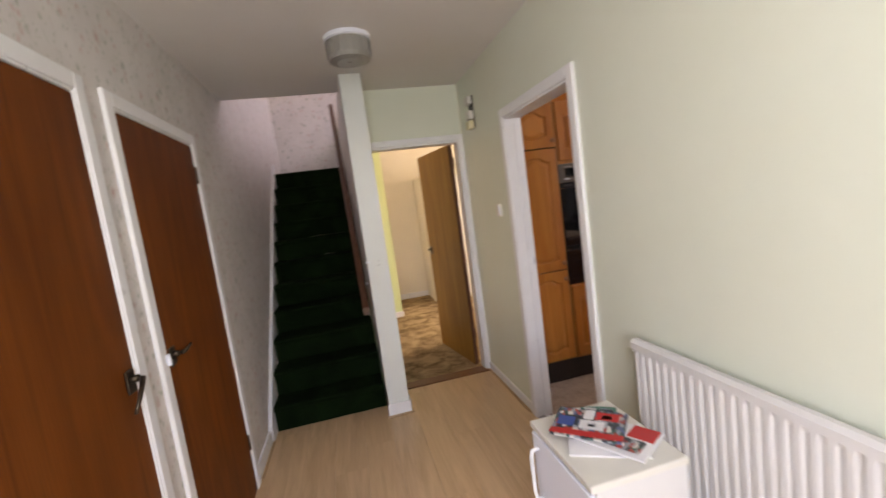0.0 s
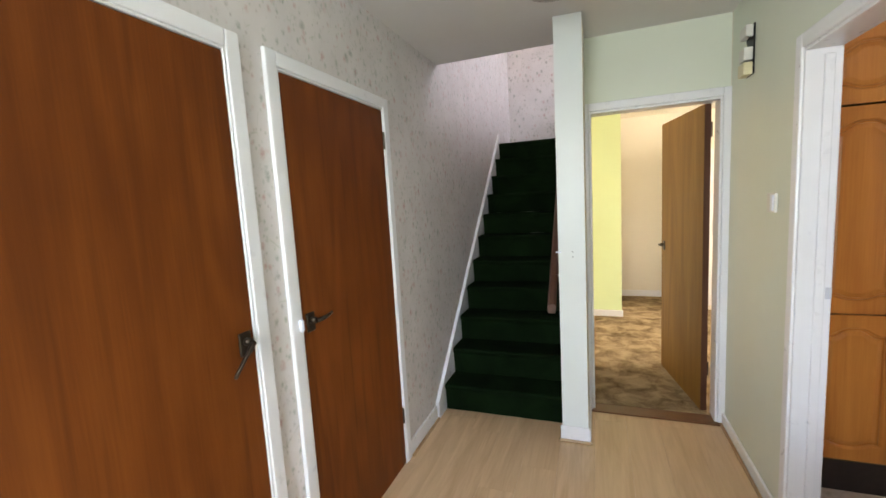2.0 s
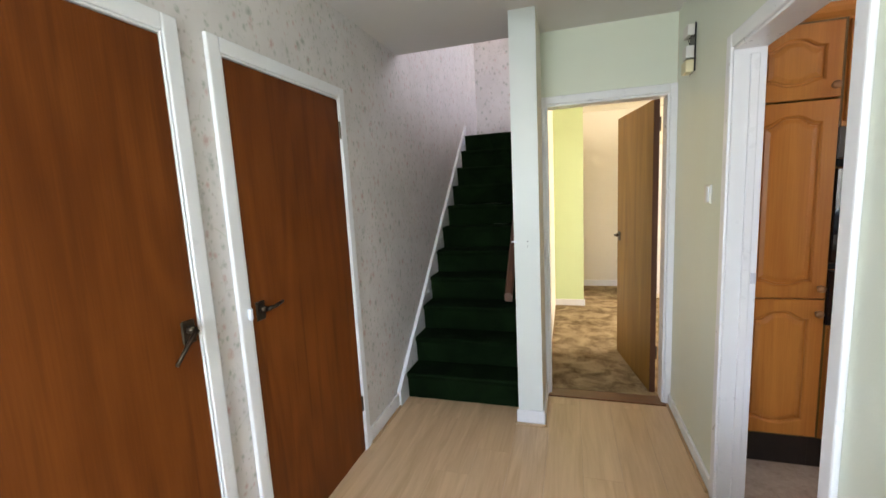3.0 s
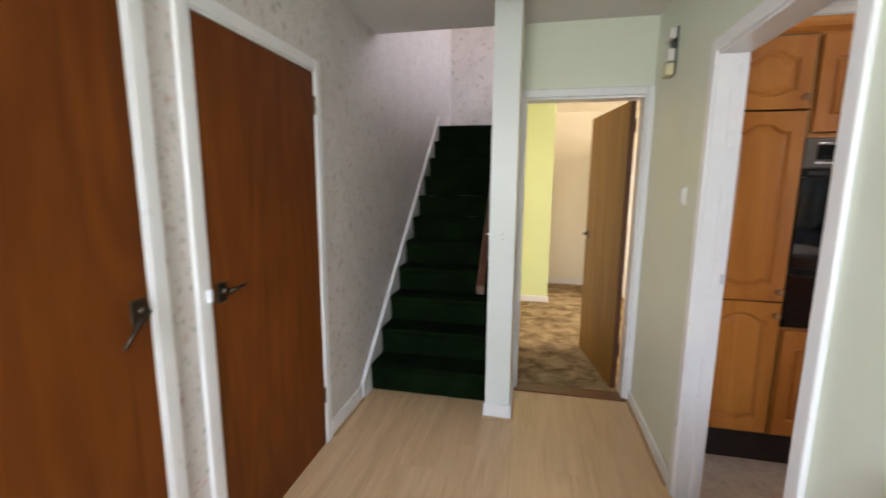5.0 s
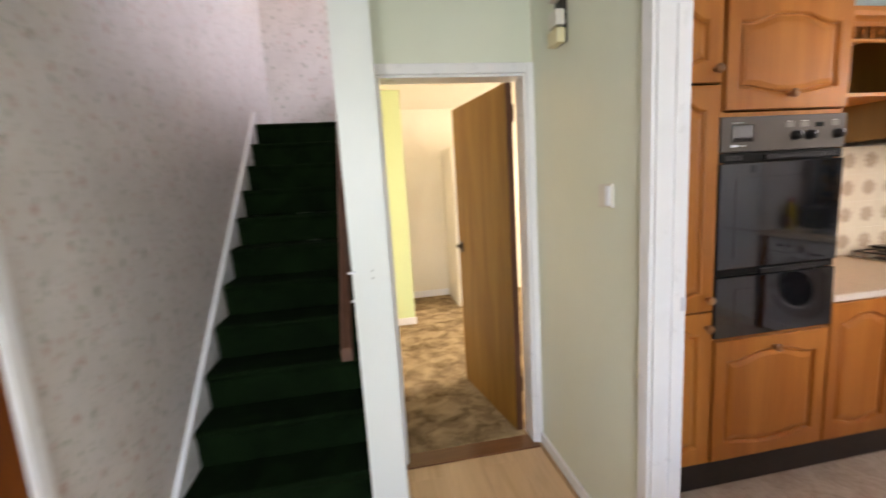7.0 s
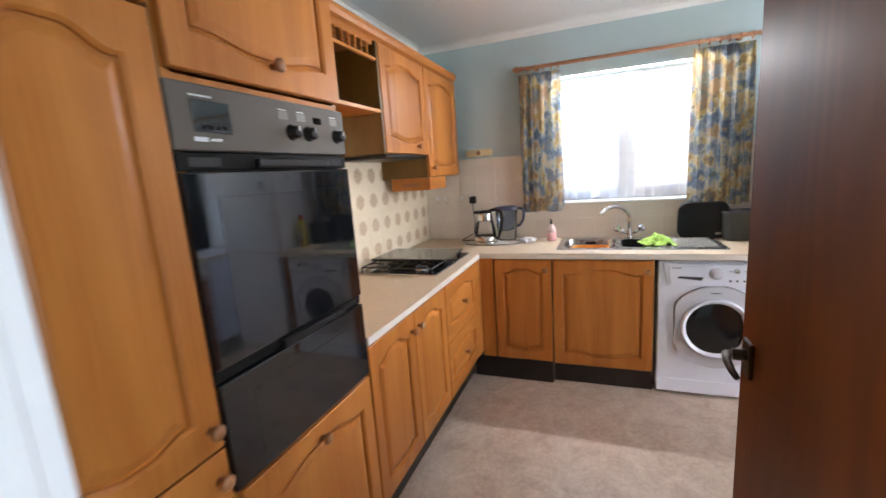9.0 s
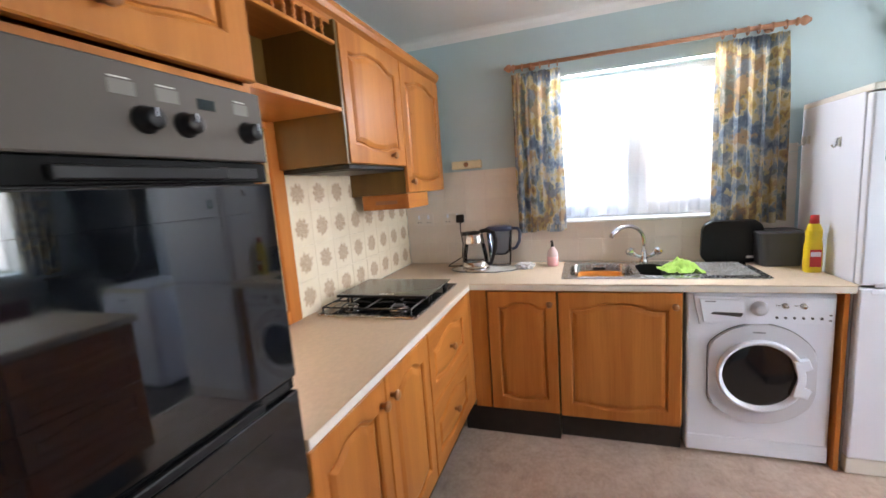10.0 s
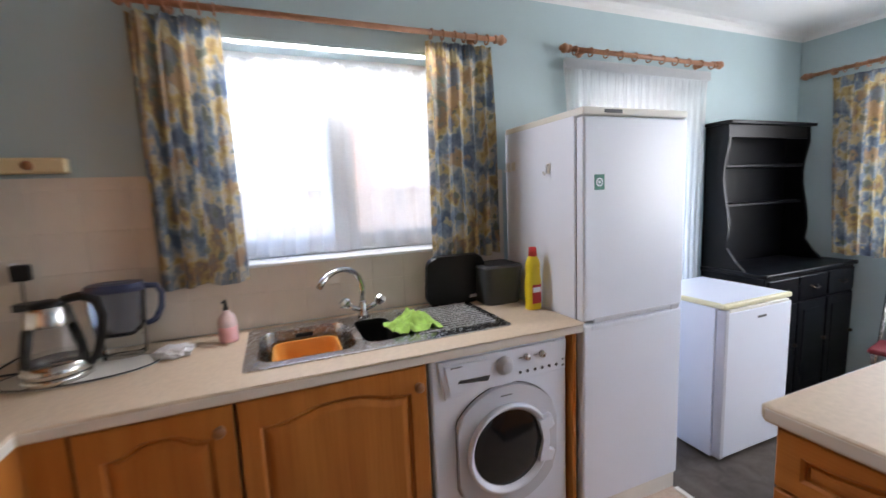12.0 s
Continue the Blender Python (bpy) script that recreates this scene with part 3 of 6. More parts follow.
frame_trim("trim_cupboard_door", HALL_W, 1.655, 2.437, 2.0, 1, "y")
frame_trim("trim_second_door", HALL_W, 2.652, 3.434, 2.0, 1, "y")
frame_trim("trim_kitchen_door", HALL_E, 2.64, 3.40, 1.985, -1, "y")
frame_trim("trim_kitchen_door_inside", KIT_W, 2.64, 3.40, 1.985, 1, "y", 0.055, 0.012)
frame_trim("trim_lounge_door", 4.3295, 1.632, 2.372, 2.01, -1, "x", 0.05)


def lining(name, x0, x1, y0, y1, top, along, thick=0.012):
    """White boards that line the inside of a doorway."""
    root = tagged(new(name), "white gloss painted door lining", "trim", kind="structure")
    if along == "y":
        part("jamb", box(x0, x1, y0, y0 + thick, 0, top, 0.002), M["gloss"], root)
        part("jamb", box(x0, x1, y1 - thick, y1, 0, top, 0.002), M["gloss"], root)
        part("head", box(x0, x1, y0 + thick, y1 - thick, top - thick, top, 0.002), M["gloss"], root)
    else:
        part("jamb", box(x0, x0 + thick, y0, y1, 0, top, 0.002), M["gloss"], root)
        part("jamb", box(x1 - thick, x1, y0, y1, 0, top, 0.002), M["gloss"], root)
        part("head", box(x0 + thick, x1 - thick, y0, y1, top - thick, top, 0.002), M["gloss"], root)
    return root


kd = lining("trim_kitchen_lining", 2.400, 2.512, 2.641, 3.399, 1.984, "y")
part("door_stop", box(2.455, 2.485, 3.375, 3.387, 0, 1.95, 0.002), M["gloss"], kd)
part("strike_plate", box(2.492, 2.5115, 3.384, 3.3885, 1.04, 1.085, 0.001), M["silver"], kd)
lining("trim_cupboard_lining", 0.50, 0.624, 1.656, 2.436, 1.999, "y", 0.008)
lining("trim_second_lining", 0.50, 0.624, 2.653, 3.433, 1.999, "y", 0.008)
lining("trim_lounge_lining", 1.633, 2.371, 4.318, 4.44, 2.009, "x", 0.014)
for nm, b, lb in (("baseboard_east", box(2.396, 2.4095, 3.456, 4.328, 0, 0.075, 0.004), "pale painted skirting board"),
                  ("baseboard_east_front", box(2.396, 2.4095, 0.03, 2.58, 0, 0.075, 0.004), "pale painted skirting board"),
                  ("baseboard_west", box(0.6105, 0.625, 3.492, 3.93, 0, 0.10, 0.004), "white painted skirting board"),
                  ("baseboard_partition", box(1.448, 1.622, 3.888, 3.8995, 0, 0.095, 0.004), "white skirting on the partition end"),
                  ("baseboard_partition_side", box(1.6105, 1.624, 3.90, 4.31, 0, 0.095, 0.004), "white skirting on the partition side"),
                  ("baseboard_lounge", box(1.947, 2.53, 7.686, 7.6995, 0.012, 0.10, 0.004), "white lounge skirting board"),
                  ("baseboard_lounge_return", box(1.61, 1.958, 6.616, 6.6295, 0.012, 0.09, 0.004), "white lounge skirting board")):
    tagged(trim(nm, b, lb), category="skirting board")
for nm, b in (("trim_floor_beading", box(2.381, 2.3955, 3.47, 4.30, 0.0005, 0.016, 0.004, 2)), ("trim_west_beading", box(0.6255, 0.640, 3.492, 3.93, 0.0005, 0.016, 0.004, 2)), ("trim_partition_beading", box(1.438, 1.634, 3.874, 3.8875, 0.0005, 0.014, 0.004, 2))):
    trim(nm, b, "pale beech beading along the floor edge", M["beading"])
flat("floor_threshold", 1.632, 2.40, 4.285, 4.42, -0.01, 0.010, M["strip"], "threshold", "dark wooden threshold strip at the lounge door")
flat("floor_threshold_kitchen", 2.405, 2.50, 2.653, 3.387, -0.01, 0.006, M["plinth"], "threshold", "dark threshold strip at the kitchen door")
flat("floor_seam", 4.2, 5.0, 1.375, 1.40, -0.01, 0.004, M["offwhite"], "threshold", "pale metal strip between two floor coverings")
# coving
for nm, pts in (("trim_coving_east", ((5.6195, KIT_S), (5.6195, KIT_N))), ("trim_coving_south", ((KIT_W, -0.5495), (5.62, -0.5495))), ("trim_coving_north", ((KIT_W, KIT_N - 0.0005), (5.62, KIT_N - 0.0005)))):
    bm = bmesh.new()
    ring = []
    for (x, y) in pts:
        prof = [(0.0, 0.0), (0.0, -0.055)] + [(0.055 * (1 - math.cos(a)), -0.055 + 0.055 * math.sin(a)) for a in (0.5, 1.0, 1.5708)]
        ring.append([bm.verts.new((x - d, y, CEIL - 0.0005 + z) if nm.endswith("east") else (x, y + (d if y < 0 else -d), CEIL - 0.0005 + z)) for d, z in prof])
    for i in range(5):
        j = (i + 1) % 5
        bm.faces.new((ring[0][i], ring[0][j], ring[1][j], ring[1][i]))
    tagged(part(nm, bm, M["kceiling"]), "white plaster coving", "coving", kind="structure")


def sheet(corners):
    bm = bmesh.new()
    bm.faces.new([bm.verts.new(c) for c in corners])
    return bm


# ---- doors ----
def lever_handle(parent, x, y, z, side, lean, droop=0.0, m=None):
    """Square backplate with a lever. side: the way (+1 or -1 along local y) that it faces; lean: +1 or -1 along x."""
    m = m or M["bronze"]
    plate = part("handle_plate", box(x - 0.024, x + 0.024, min(y, y + side * 0.008), max(y, y + side * 0.008), z - 0.045, z + 0.03, 0.003), m, parent, "aged bronze backplate")
    bm = lathe([(0.0, 0), (0.012, 0), (0.012, 0.03), (0.0, 0.03)], 12, pose(x, y, z, -90 * side))
    d = droop
    pts = [(x, y + side * 0.04, z), (x + lean * 0.03, y + side * 0.046, z - d * 0.25), (x + lean * 0.062, y + side * 0.046, z - d * 0.62), (x + lean * 0.086, y + side * 0.043, z - d * 0.98)]
    tube(pts, [0.009, 0.0075, 0.0065, 0.0055], 8, bm)
    part("lever", bm, m, plate, smooth=True)


def leaf_door(name, width, height, m, label, material, hinge_side=1, handle_at=None, faces=(-1,), thick=0.038, lean=-1, droop=0.0, handle_z=1.04):
    """A flush door. Local: x along the leaf from 0, front at y = 0 looking to -y."""
    root = thing(name, label, "door", m, kind="structure")
    part("leaf", box(0, width, 0, thick, 0.006, height, 0.002), material, root)
    hx = handle_at if handle_at is not None else width - 0.055
    for f in faces:
        lever_handle(root, hx, 0 if f < 0 else thick, handle_z, f, lean, droop)
    for hz in (0.25, height - 0.2):
        x = 0 if hinge_side > 0 else width
        part("hinge", lathe([(0, 0), (0.006, 0), (0.006, 0.09), (0, 0.09)], 8, pose(x, -0.004, hz)), M["bronze"], root)
    return root


# facing +x: local x runs along +y
def facing_east(x, y):
    return pose(x, y, 0, 0, 0, 90)


leaf_door("door_1", 0.762, 1.988, facing_east(0.6185, 1.665), "closed red-brown sapele flush door with bronze lever", M["sapele"], 1, 0.722, (-1,), 0.038, -1, 0.085, 1.095)
leaf_door("door_2", 0.762, 1.988, facing_east(0.6185, 2.662), "closed red-brown sapele flush door with hinges towards the stairs", M["sapele"], -1, 0.045, (-1,), 0.038, 1, -0.01, 1.07)
ang = math.degrees(math.atan2(5.205 - 4.447, 2.208 - 2.340))
lounge_door = leaf_door("door_3", 0.765, 1.985, pose(2.340, 4.447, 0.012, 0, 0, ang) @ pose(0, 0, 0), "open golden brown flush door into the lounge", M["lounge_door"], 1, 0.70, (-1, 1), 0.038, -1, 0.0)
leaf_door("door_4", 0.745, 1.97, pose(2.548, 2.612, 0.004, 0, 0, -0.6), "open dark red-brown door into the kitchen", M["sapele"], 1, 0.69, (-1, 1), 0.038, -1, 0.01, 1.06)


# Thin dark red strip added over the leaf's hinge edge.
part("lipping", box(-0.0035, -0.0002, 0.001, 0.037, 0.007, 1.984), M["lipping"], lounge_door, "dark red-brown strip on the hinge edge")
kp = tagged(thing("latch_keeper", "small white latch keeper on the door trim", "latch", pose(0.63, 2.640, 1.065)))
part("keeper", box(-0.002, 0.012, -0.008, 0.008, -0.02, 0.025, 0.003), M["white"], kp)
# ---- stairs ----
RISE, GOING, STEP0, STEPS = 0.192, 0.215, 4.075, 11
stairs = thing("staircase", "straight stairs covered in worn dark green carpet", "stairs", pose(0.636, STEP0, 0), kind="structure")
for i in range(STEPS):
    deep = GOING if i < STEPS - 1 else 0.82
    bm = bmesh.new()
    y0, z1 = i * GOING, (i + 1) * RISE
    prof = [(y0 + 0.012, z1 - RISE + (0.0 if i == 0 else 0.0)), (y0 + 0.004, z1 - 0.045), (y0 - 0.012, z1 - 0.024), (y0 - 0.014, z1 - 0.012), (y0 - 0.004, z1 - 0.001),
            (y0 + 0.02, z1), (y0 + deep + 0.035, z1 - 0.001), (y0 + deep + 0.035, z1 - RISE)]
    n = 9
    cols = [[bm.verts.new((0.814 * k / (n - 1), y + 0.003 * noise.noise(Vector((k * 1.7, i * 3.1, j * 0.7))), z + 0.003 * noise.noise(Vector((k * 0.9, i * 2.3, j + 5))))) for j, (y, z) in enumerate(prof)] for k in range(n)]
    for a, b in zip(cols, cols[1:]):
        for j in range(len(prof)):
            bm.faces.new((a[j], a[(j + 1) % len(prof)], b[(j + 1) % len(prof)], b[j]))
    bm.faces.new(cols[0])
    bm.faces.new(cols[-1])
    part("step", bm, M["stair"], stairs)
# white string board that follows the steps on the wall side
slope = RISE / GOING
bm = bmesh.new()
x0, x1 = 0.6105, 0.655
pts = [(3.935, 0.0), (3.935, 0.115), (6.30, 2.13 + 0.10), (6.30, 1.9), (4.30, 0.0)]
a = [bm.verts.new((x0, y, z)) for y, z in pts]
b = [bm.verts.new((x1 - 0.02, y, z)) for y, z in pts]
bm.faces.new(a)
bm.faces.new(b)
for i in range(5):
    bm.faces.new((a[i], a[(i + 1) % 5], b[(i + 1) % 5], b[i]))
trim("trim_stair_string", bm, "white painted sloping stair string")
rail = thing("handrail", "dark brown wooden handrail fixed beside the stairs", "handrail", pose(1.405, 3.98, 0.80))
bm = bmesh.new()
prof = [(-0.022, -0.028), (0.022, -0.028), (0.026, 0.012), (0.014, 0.03), (-0.014, 0.03), (-0.026, 0.012)]
ends = [[bm.verts.new((x, yy, z + zz)) for x, z in prof] for yy, zz in ((0, 0), (2.3, 2.3 * slope))]
for i in range(6):
    bm.faces.new((ends[0][i], ends[0][(i + 1) % 6], ends[1][(i + 1) % 6], ends[1][i]))
bm.faces.new(ends[0])
bm.faces.new(ends[1])
part("rail", bm, M["handrail"], rail)
for yy in (0.25, 1.1, 1.95):
    part("bracket", tube([(0, yy, yy * slope - 0.025), (0.02, yy, yy * slope - 0.06), (0.056, yy, yy * slope - 0.065)], 0.007, 8), M["gloss"], rail)

# ---- hall things ----
rad = thing("radiator", "white panel radiator with vertical flutes on the hall wall", "radiator", pose(2.331, 2.265, 0.30, 0, 0, -90))
bm = bmesh.new()
W, Hh = 1.40, 0.605
xs, ds = [0.0, 0.025], [0.012, 0.0]
p = 0.0365
k = 0
while 0.03 + (k + 1) * p < W - 0.03:
    u = 0.03 + k * p
    xs += [u, u + 0.010, u + 0.026, u + 0.033]
    ds += [0.010, 0.0, 0.0, 0.010]
    k += 1
xs += [W - 0.025, W]
ds += [0.0, 0.012]
rows = [(0.0, 0.0, 0.012), (0.015, 0.0, 0.0), (0.035, 0.0, 0.0), (0.055, 1.0, 0.0), (Hh - 0.055, 1.0, 0.0), (Hh - 0.035, 0.0, 0.0), (Hh - 0.012, 0.0, 0.0), (Hh, 0.0, 0.012)]
g = [[bm.verts.new((x, d * f + e, z)) for x, d in zip(xs, ds)] for z, f, e in rows]
for r0, r1 in zip(g, g[1:]):
    for i in range(len(xs) - 1):
        bm.faces.new((r0[i], r0[i + 1], r1[i + 1], r1[i]))
add_box(bm, 0.0, W, 0.012, 0.03, 0.0, Hh)
part("front_panel", bm, M["radiator"], rad)
part("back_fins", box(0.02, W - 0.02, 0.032, 0.06, 0.02, Hh - 0.02, 0.004), M["gloss"], rad)
for x in (0.15, W - 0.15):
    part("bracket", box(x, x + 0.03, 0.06, 0.078, 0.1, 0.5, 0.002), M["gloss"], rad)
for x in (-0.025, W + 0.025):
    part("valve", lathe([(0, 0), (0.012, 0), (0.012, 0.04), (0.02, 0.045), (0.02, 0.085), (0.0, 0.09)], 14, pose(x, 0.035, -0.03)), M["white"], rad, smooth=True)
    part("pipe", tube([(x, 0.035, -0.30), (x, 0.035, -0.03)], 0.0075, 8), M["gloss"], rad)

cab = thing("hall_cabinet", "small white painted cabinet standing beside the radiator", "cabinet", pose(1.87, 1.845, 0))
part("body", box(0.012, 0.30, 0.0, 0.362, 0.0, 0.70, 0.002), M["radiator"], cab)
part("top", box(-0.005, 0.305, -0.004, 0.366, 0.70, 0.722, 0.004, 2), M["offwhite"], cab)
dr = part("door", box(-0.006, 0.011, 0.006, 0.356, 0.05, 0.69, 0.003), M["white"], cab)
part("handle", tube([(-0.006, 0.315, 0.47), (-0.03, 0.315, 0.475), (-0.034, 0.315, 0.50), (-0.034, 0.315, 0.62), (-0.03, 0.315, 0.645), (-0.006, 0.315, 0.65)], 0.007, 8), M["gloss"], dr, "white bow handle", True)
part("knob", lathe([(0, 0), (0.008, 0), (0.008, 0.012), (0.014, 0.018), (0.012, 0.028), (0, 0.03)], 14, pose(-0.006, 0.30, 0.42, 0, -90)), M["chrome"], dr, smooth=True)


def magazine(x, y, z, turn, w, h, t, cover, bits, label):
    root = thing("magazine", label, "magazine", pose(x, y, z, 0, 0, turn), "magazines on the cabinet")
    bm = bmesh.new()
    n = 6
    cols = []
    for i in range(n + 1):
        u = i / n
        lift = 0.006 * math.sin(u * 2.2) * (1 if i else 0)
        cols.append([bm.verts.new((u * w - w / 2, yy, zz)) for yy, zz in ((-h / 2, 0), (h / 2, 0), (h / 2, t + lift), (-h / 2, t + lift))])
    for a, b in zip(cols, cols[1:]):
        for i in range(4):
            bm.faces.new((a[i], a[(i + 1) % 4], b[(i + 1) % 4], b[i]))
    bm.faces.new(cols[0])
    bm.faces.new(cols[-1])
    part("booklet", bm, [cover], root)
    for u0, u1, v0, v1, m in bits:
        part("picture", box(u0 * w - w / 2, u1 * w - w / 2, v0 * h - h / 2, v1 * h - h / 2, t + 0.0062, t + 0.0072), m, root)


magazine(2.022, 1.999, 0.7225, 62, 0.164, 0.226, 0.004, M["paperw"], [(0.1, 0.5, 0.1, 0.4, M["navy"]), (0.55, 0.95, 0.5, 0.9, M["dkprint"])], "pale magazine lying under the pile")
magazine(2.054, 1.983, 0.7335, 30, 0.156, 0.211, 0.004, M["paperw"], [(0.55, 0.98, 0.03, 0.4, M["red"]), (0.1, 0.5, 0.1, 0.6, M["dkprint"])], "magazine with a red corner in the pile")
magazine(2.054, 2.087, 0.7335, -35, 0.117, 0.164, 0.003, M["greenp"], [(0.1, 0.45, 0.55, 0.9, M["paperw"]), (0.5, 0.9, 0.55, 0.9, M["bluejug"]), (0.1, 0.9, 0.1, 0.45, M["dkprint"])], "dark green leaflet with small pictures")
magazine(2.006, 2.063, 0.7445, 48, 0.164, 0.218, 0.005, M["dkprint"], [(0.0, 0.17, 0.0, 1.0, M["red"]), (0.25, 0.55, 0.28, 0.62, M["paperw"]), (0.34, 0.44, 0.40, 0.50, M["blackp"]), (0.62, 0.9, 0.10, 0.42, M["red"]), (0.66, 0.8, 0.2, 0.34, M["paperw"]), (0.3, 0.62, 0.70, 0.94, M["navy"]), (0.6, 0.95, 0.45, 0.6, M["paperw"])], "glossy magazine with a red edge on top")

lampo = thing("ceiling_light", "round ribbed glass ceiling light in the hall", "ceiling light", pose(1.515, 3.31, CEIL))
part("base", lathe([(0, 0), (0.125, 0), (0.125, -0.02), (0.11, -0.028), (0, -0.028)], 32), M["white"], lampo)
ribs = 48
prof = [(0.108, -0.022), (0.118, -0.03), (0.118, -0.105), (0.108, -0.125), (0.07, -0.135), (0.0, -0.138)]
loops = []
for r, z in prof[:-1]:
    loops.append([((r + (0.0025 if i % 2 else 0)) * math.cos(2 * math.pi * i / ribs), (r + (0.0025 if i % 2 else 0)) * math.sin(2 * math.pi * i / ribs), z) for i in range(ribs)])
bm, _ = loft(loops)
part("shade", bm, M["lamp"], lampo, "ribbed frosted glass shade")

chime = thing("door_chime", "white door chime with a dark gap, cover missing", "door chime", pose(2.409, 4.0, 2.035))
part("backplate", box(-0.006, 0, -0.05, 0.05, 0.0, 0.24, 0.002), M["blackp"], chime)
part("lower_block", box(-0.045, -0.006, -0.045, 0.045, 0.0, 0.06, 0.004, 2), M["yellowed"], chime)
part("middle_block", box(-0.045, -0.006, -0.045, 0.03, 0.068, 0.13, 0.004, 2), M["offwhite"], chime)
part("upper_block", box(-0.04, -0.006, -0.045, 0.045, 0.18, 0.235, 0.004, 2), M["offwhite"], chime)
part("wire", tube([(-0.03, -0.05, 0.13), (-0.04, -0.065, 0.15), (-0.02, -0.055, 0.175)], 0.002, 6), M["blackp"], chime)


def wall_switch(name, m, label):
    root = thing(name, label, "switch", m)
    part("plate", box(-0.043, 0.043, -0.012, 0, -0.043, 0.043, 0.003, 2), M["offwhite"], root)
    part("rocker", box(0.006, 0.036, -0.017, -0.011, -0.036, 0.036, 0.003, 2), M["white"], root)
    return root


wall_switch("light_switch", pose(2.4095, 3.66, 1.408, 0, 0, -90), "white light switch on the sage wall")
bolt = thing("latch_peg", "small white latch peg on the partition end", "latch", pose(1.47, 3.899, 1.165))
part("peg", lathe([(0, 0), (0.005, 0), (0.005, 0.03), (0, 0.032)], 8, pose(-0.025, -0.008, 0, 0, 90)), M["white"], bolt)
for dz in (0, -0.03):
    part("screw_hole", lathe([(0, 0), (0.003, 0), (0.003, 0.002), (0, 0.002)], 8, pose(0.07, 0.0005, dz, 90)), M["blackp"], bolt)

# ---- lounge ----
cup = thing("lounge_cupboard", "cream boxed-in cupboard against the lounge end wall", "cupboard", pose(2.535, 7.05, 0.012))
part("body", box(0.0, 0.75, 0.02, 0.648, 0.0, 1.92, 0.004), M["cream"], cup)
part("door", box(0.02, 0.73, 0.0, 0.019, 0.06, 1.90, 0.003), M["gloss"], cup)

# ---- kitchen units ----
def panel_door(w, h, t=0.02, margin=0.056, arch=None, both=True):
    """A door with a routed, arched, raised panel. Local: x 0 to w, z 0 to h, front at y = -t."""
    arch = arch if arch is not None else min(0.034, h * 0.13)
    mx = min(margin, w * 0.2)
    mz = min(margin, h * 0.2)
    hw, n = w / 2 - mx, 22

    def lift(u):
        k = min(1, max(0, (0.86 - abs(u)) / 0.66))
        return k * k * (3 - 2 * k)

    def outline(inset, y):
        half = hw - inset
        top = [(half * u, h - mz - inset - arch * (1 - lift(u))) for u in (1 - 2 * i / n for i in range(n + 1))]
        bot = [(half * u, mz + inset + (arch * 0.6 * (1 - lift(u)) if both else 0)) for u in (-1 + 2 * i / n for i in range(n + 1))]
        return [(w / 2 + a, y, z) for a, z in top + bot]

    bm = bmesh.new()
    loops = [outline(0, -t), outline(0.003, -t + 0.0025), outline(0.007, -t + 0.006), outline(0.008, -t + 0.0135), outline(0.015, -t + 0.0145), outline(0.017, -t + 0.0085), outline(0.034, -t + 0.0025), outline(0.038, -t + 0.002)]
    _, rings = loft(loops, bm)
    c = 0.003
    rect = [bm.verts.new(p) for p in ((c, -t, c), (w - c, -t, c), (w - c, -t, h - c), (c, -t, h - c))]
    edges = [bm.edges.new((rect[i], rect[(i + 1) % 4])) for i in range(4)]
    for i in range(len(rings[0])):
        edges.append(bm.edges.get((rings[0][i], rings[0][(i + 1) % len(rings[0])])))
    bmesh.ops.triangle_fill(bm, use_beauty=True, use_dissolve=False, edges=edges)
    mid = [bm.verts.new(p) for p in ((0, -t + c, 0), (w, -t + c, 0), (w, -t + c, h), (0, -t + c, h))]
    back = [bm.verts.new(p) for p in ((0, 0, 0), (w, 0, 0), (w, 0, h), (0, 0, h))]
    for a, b in ((rect, mid), (mid, back)):
        for i in range(4):
            bm.faces.new((a[i], a[(i + 1) % 4], b[(i + 1) % 4], b[i]))
    bm.faces.new(back)
    return bm


def knob(parent, x, z, y=-0.02):
    part("knob", lathe([(0, 0), (0.009, 0), (0.008, 0.010), (0.011, 0.015), (0.017, 0.020), (0.017, 0.027), (0.011, 0.032), (0, 0.033)], 16, pose(x, y, z, 90)), M["knob"], parent, "turned wooden knob", True)


def unit(name, label, m, w, depth, z0, z1, fronts, category="cabinet", group="", lidded=True):
    """A cabinet. fronts: (x0, x1, z0, z1, knob x, knob z)."""
    root = thing(name, label, category, m, group)
    bm = bmesh.new()
    add_box(bm, 0, 0.018, 0.0, depth, z0, z1)
    add_box(bm, w - 0.018, w, 0.0, depth, z0, z1)
    add_box(bm, 0.018, w - 0.018, 0.0, depth, z0, z0 + 0.018)
    if lidded:
        add_box(bm, 0.018, w - 0.018, 0.0, depth, z1 - 0.018, z1)
    add_box(bm, 0.018, w - 0.018, depth - 0.008, depth, z0 + 0.018, z1 - 0.018)
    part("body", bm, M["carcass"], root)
    for a, b, c, d, kx, kz in fronts:
        wide = (b - a) > (d - c) * 1.6
        ob = part("drawer_front" if wide else "door", panel_door(b - a, d - c), M["oakx"] if wide else M["oak"], root)
        ob.location = (a, -0.001, c)
        knob(ob, kx - a, kz - c)
    return root


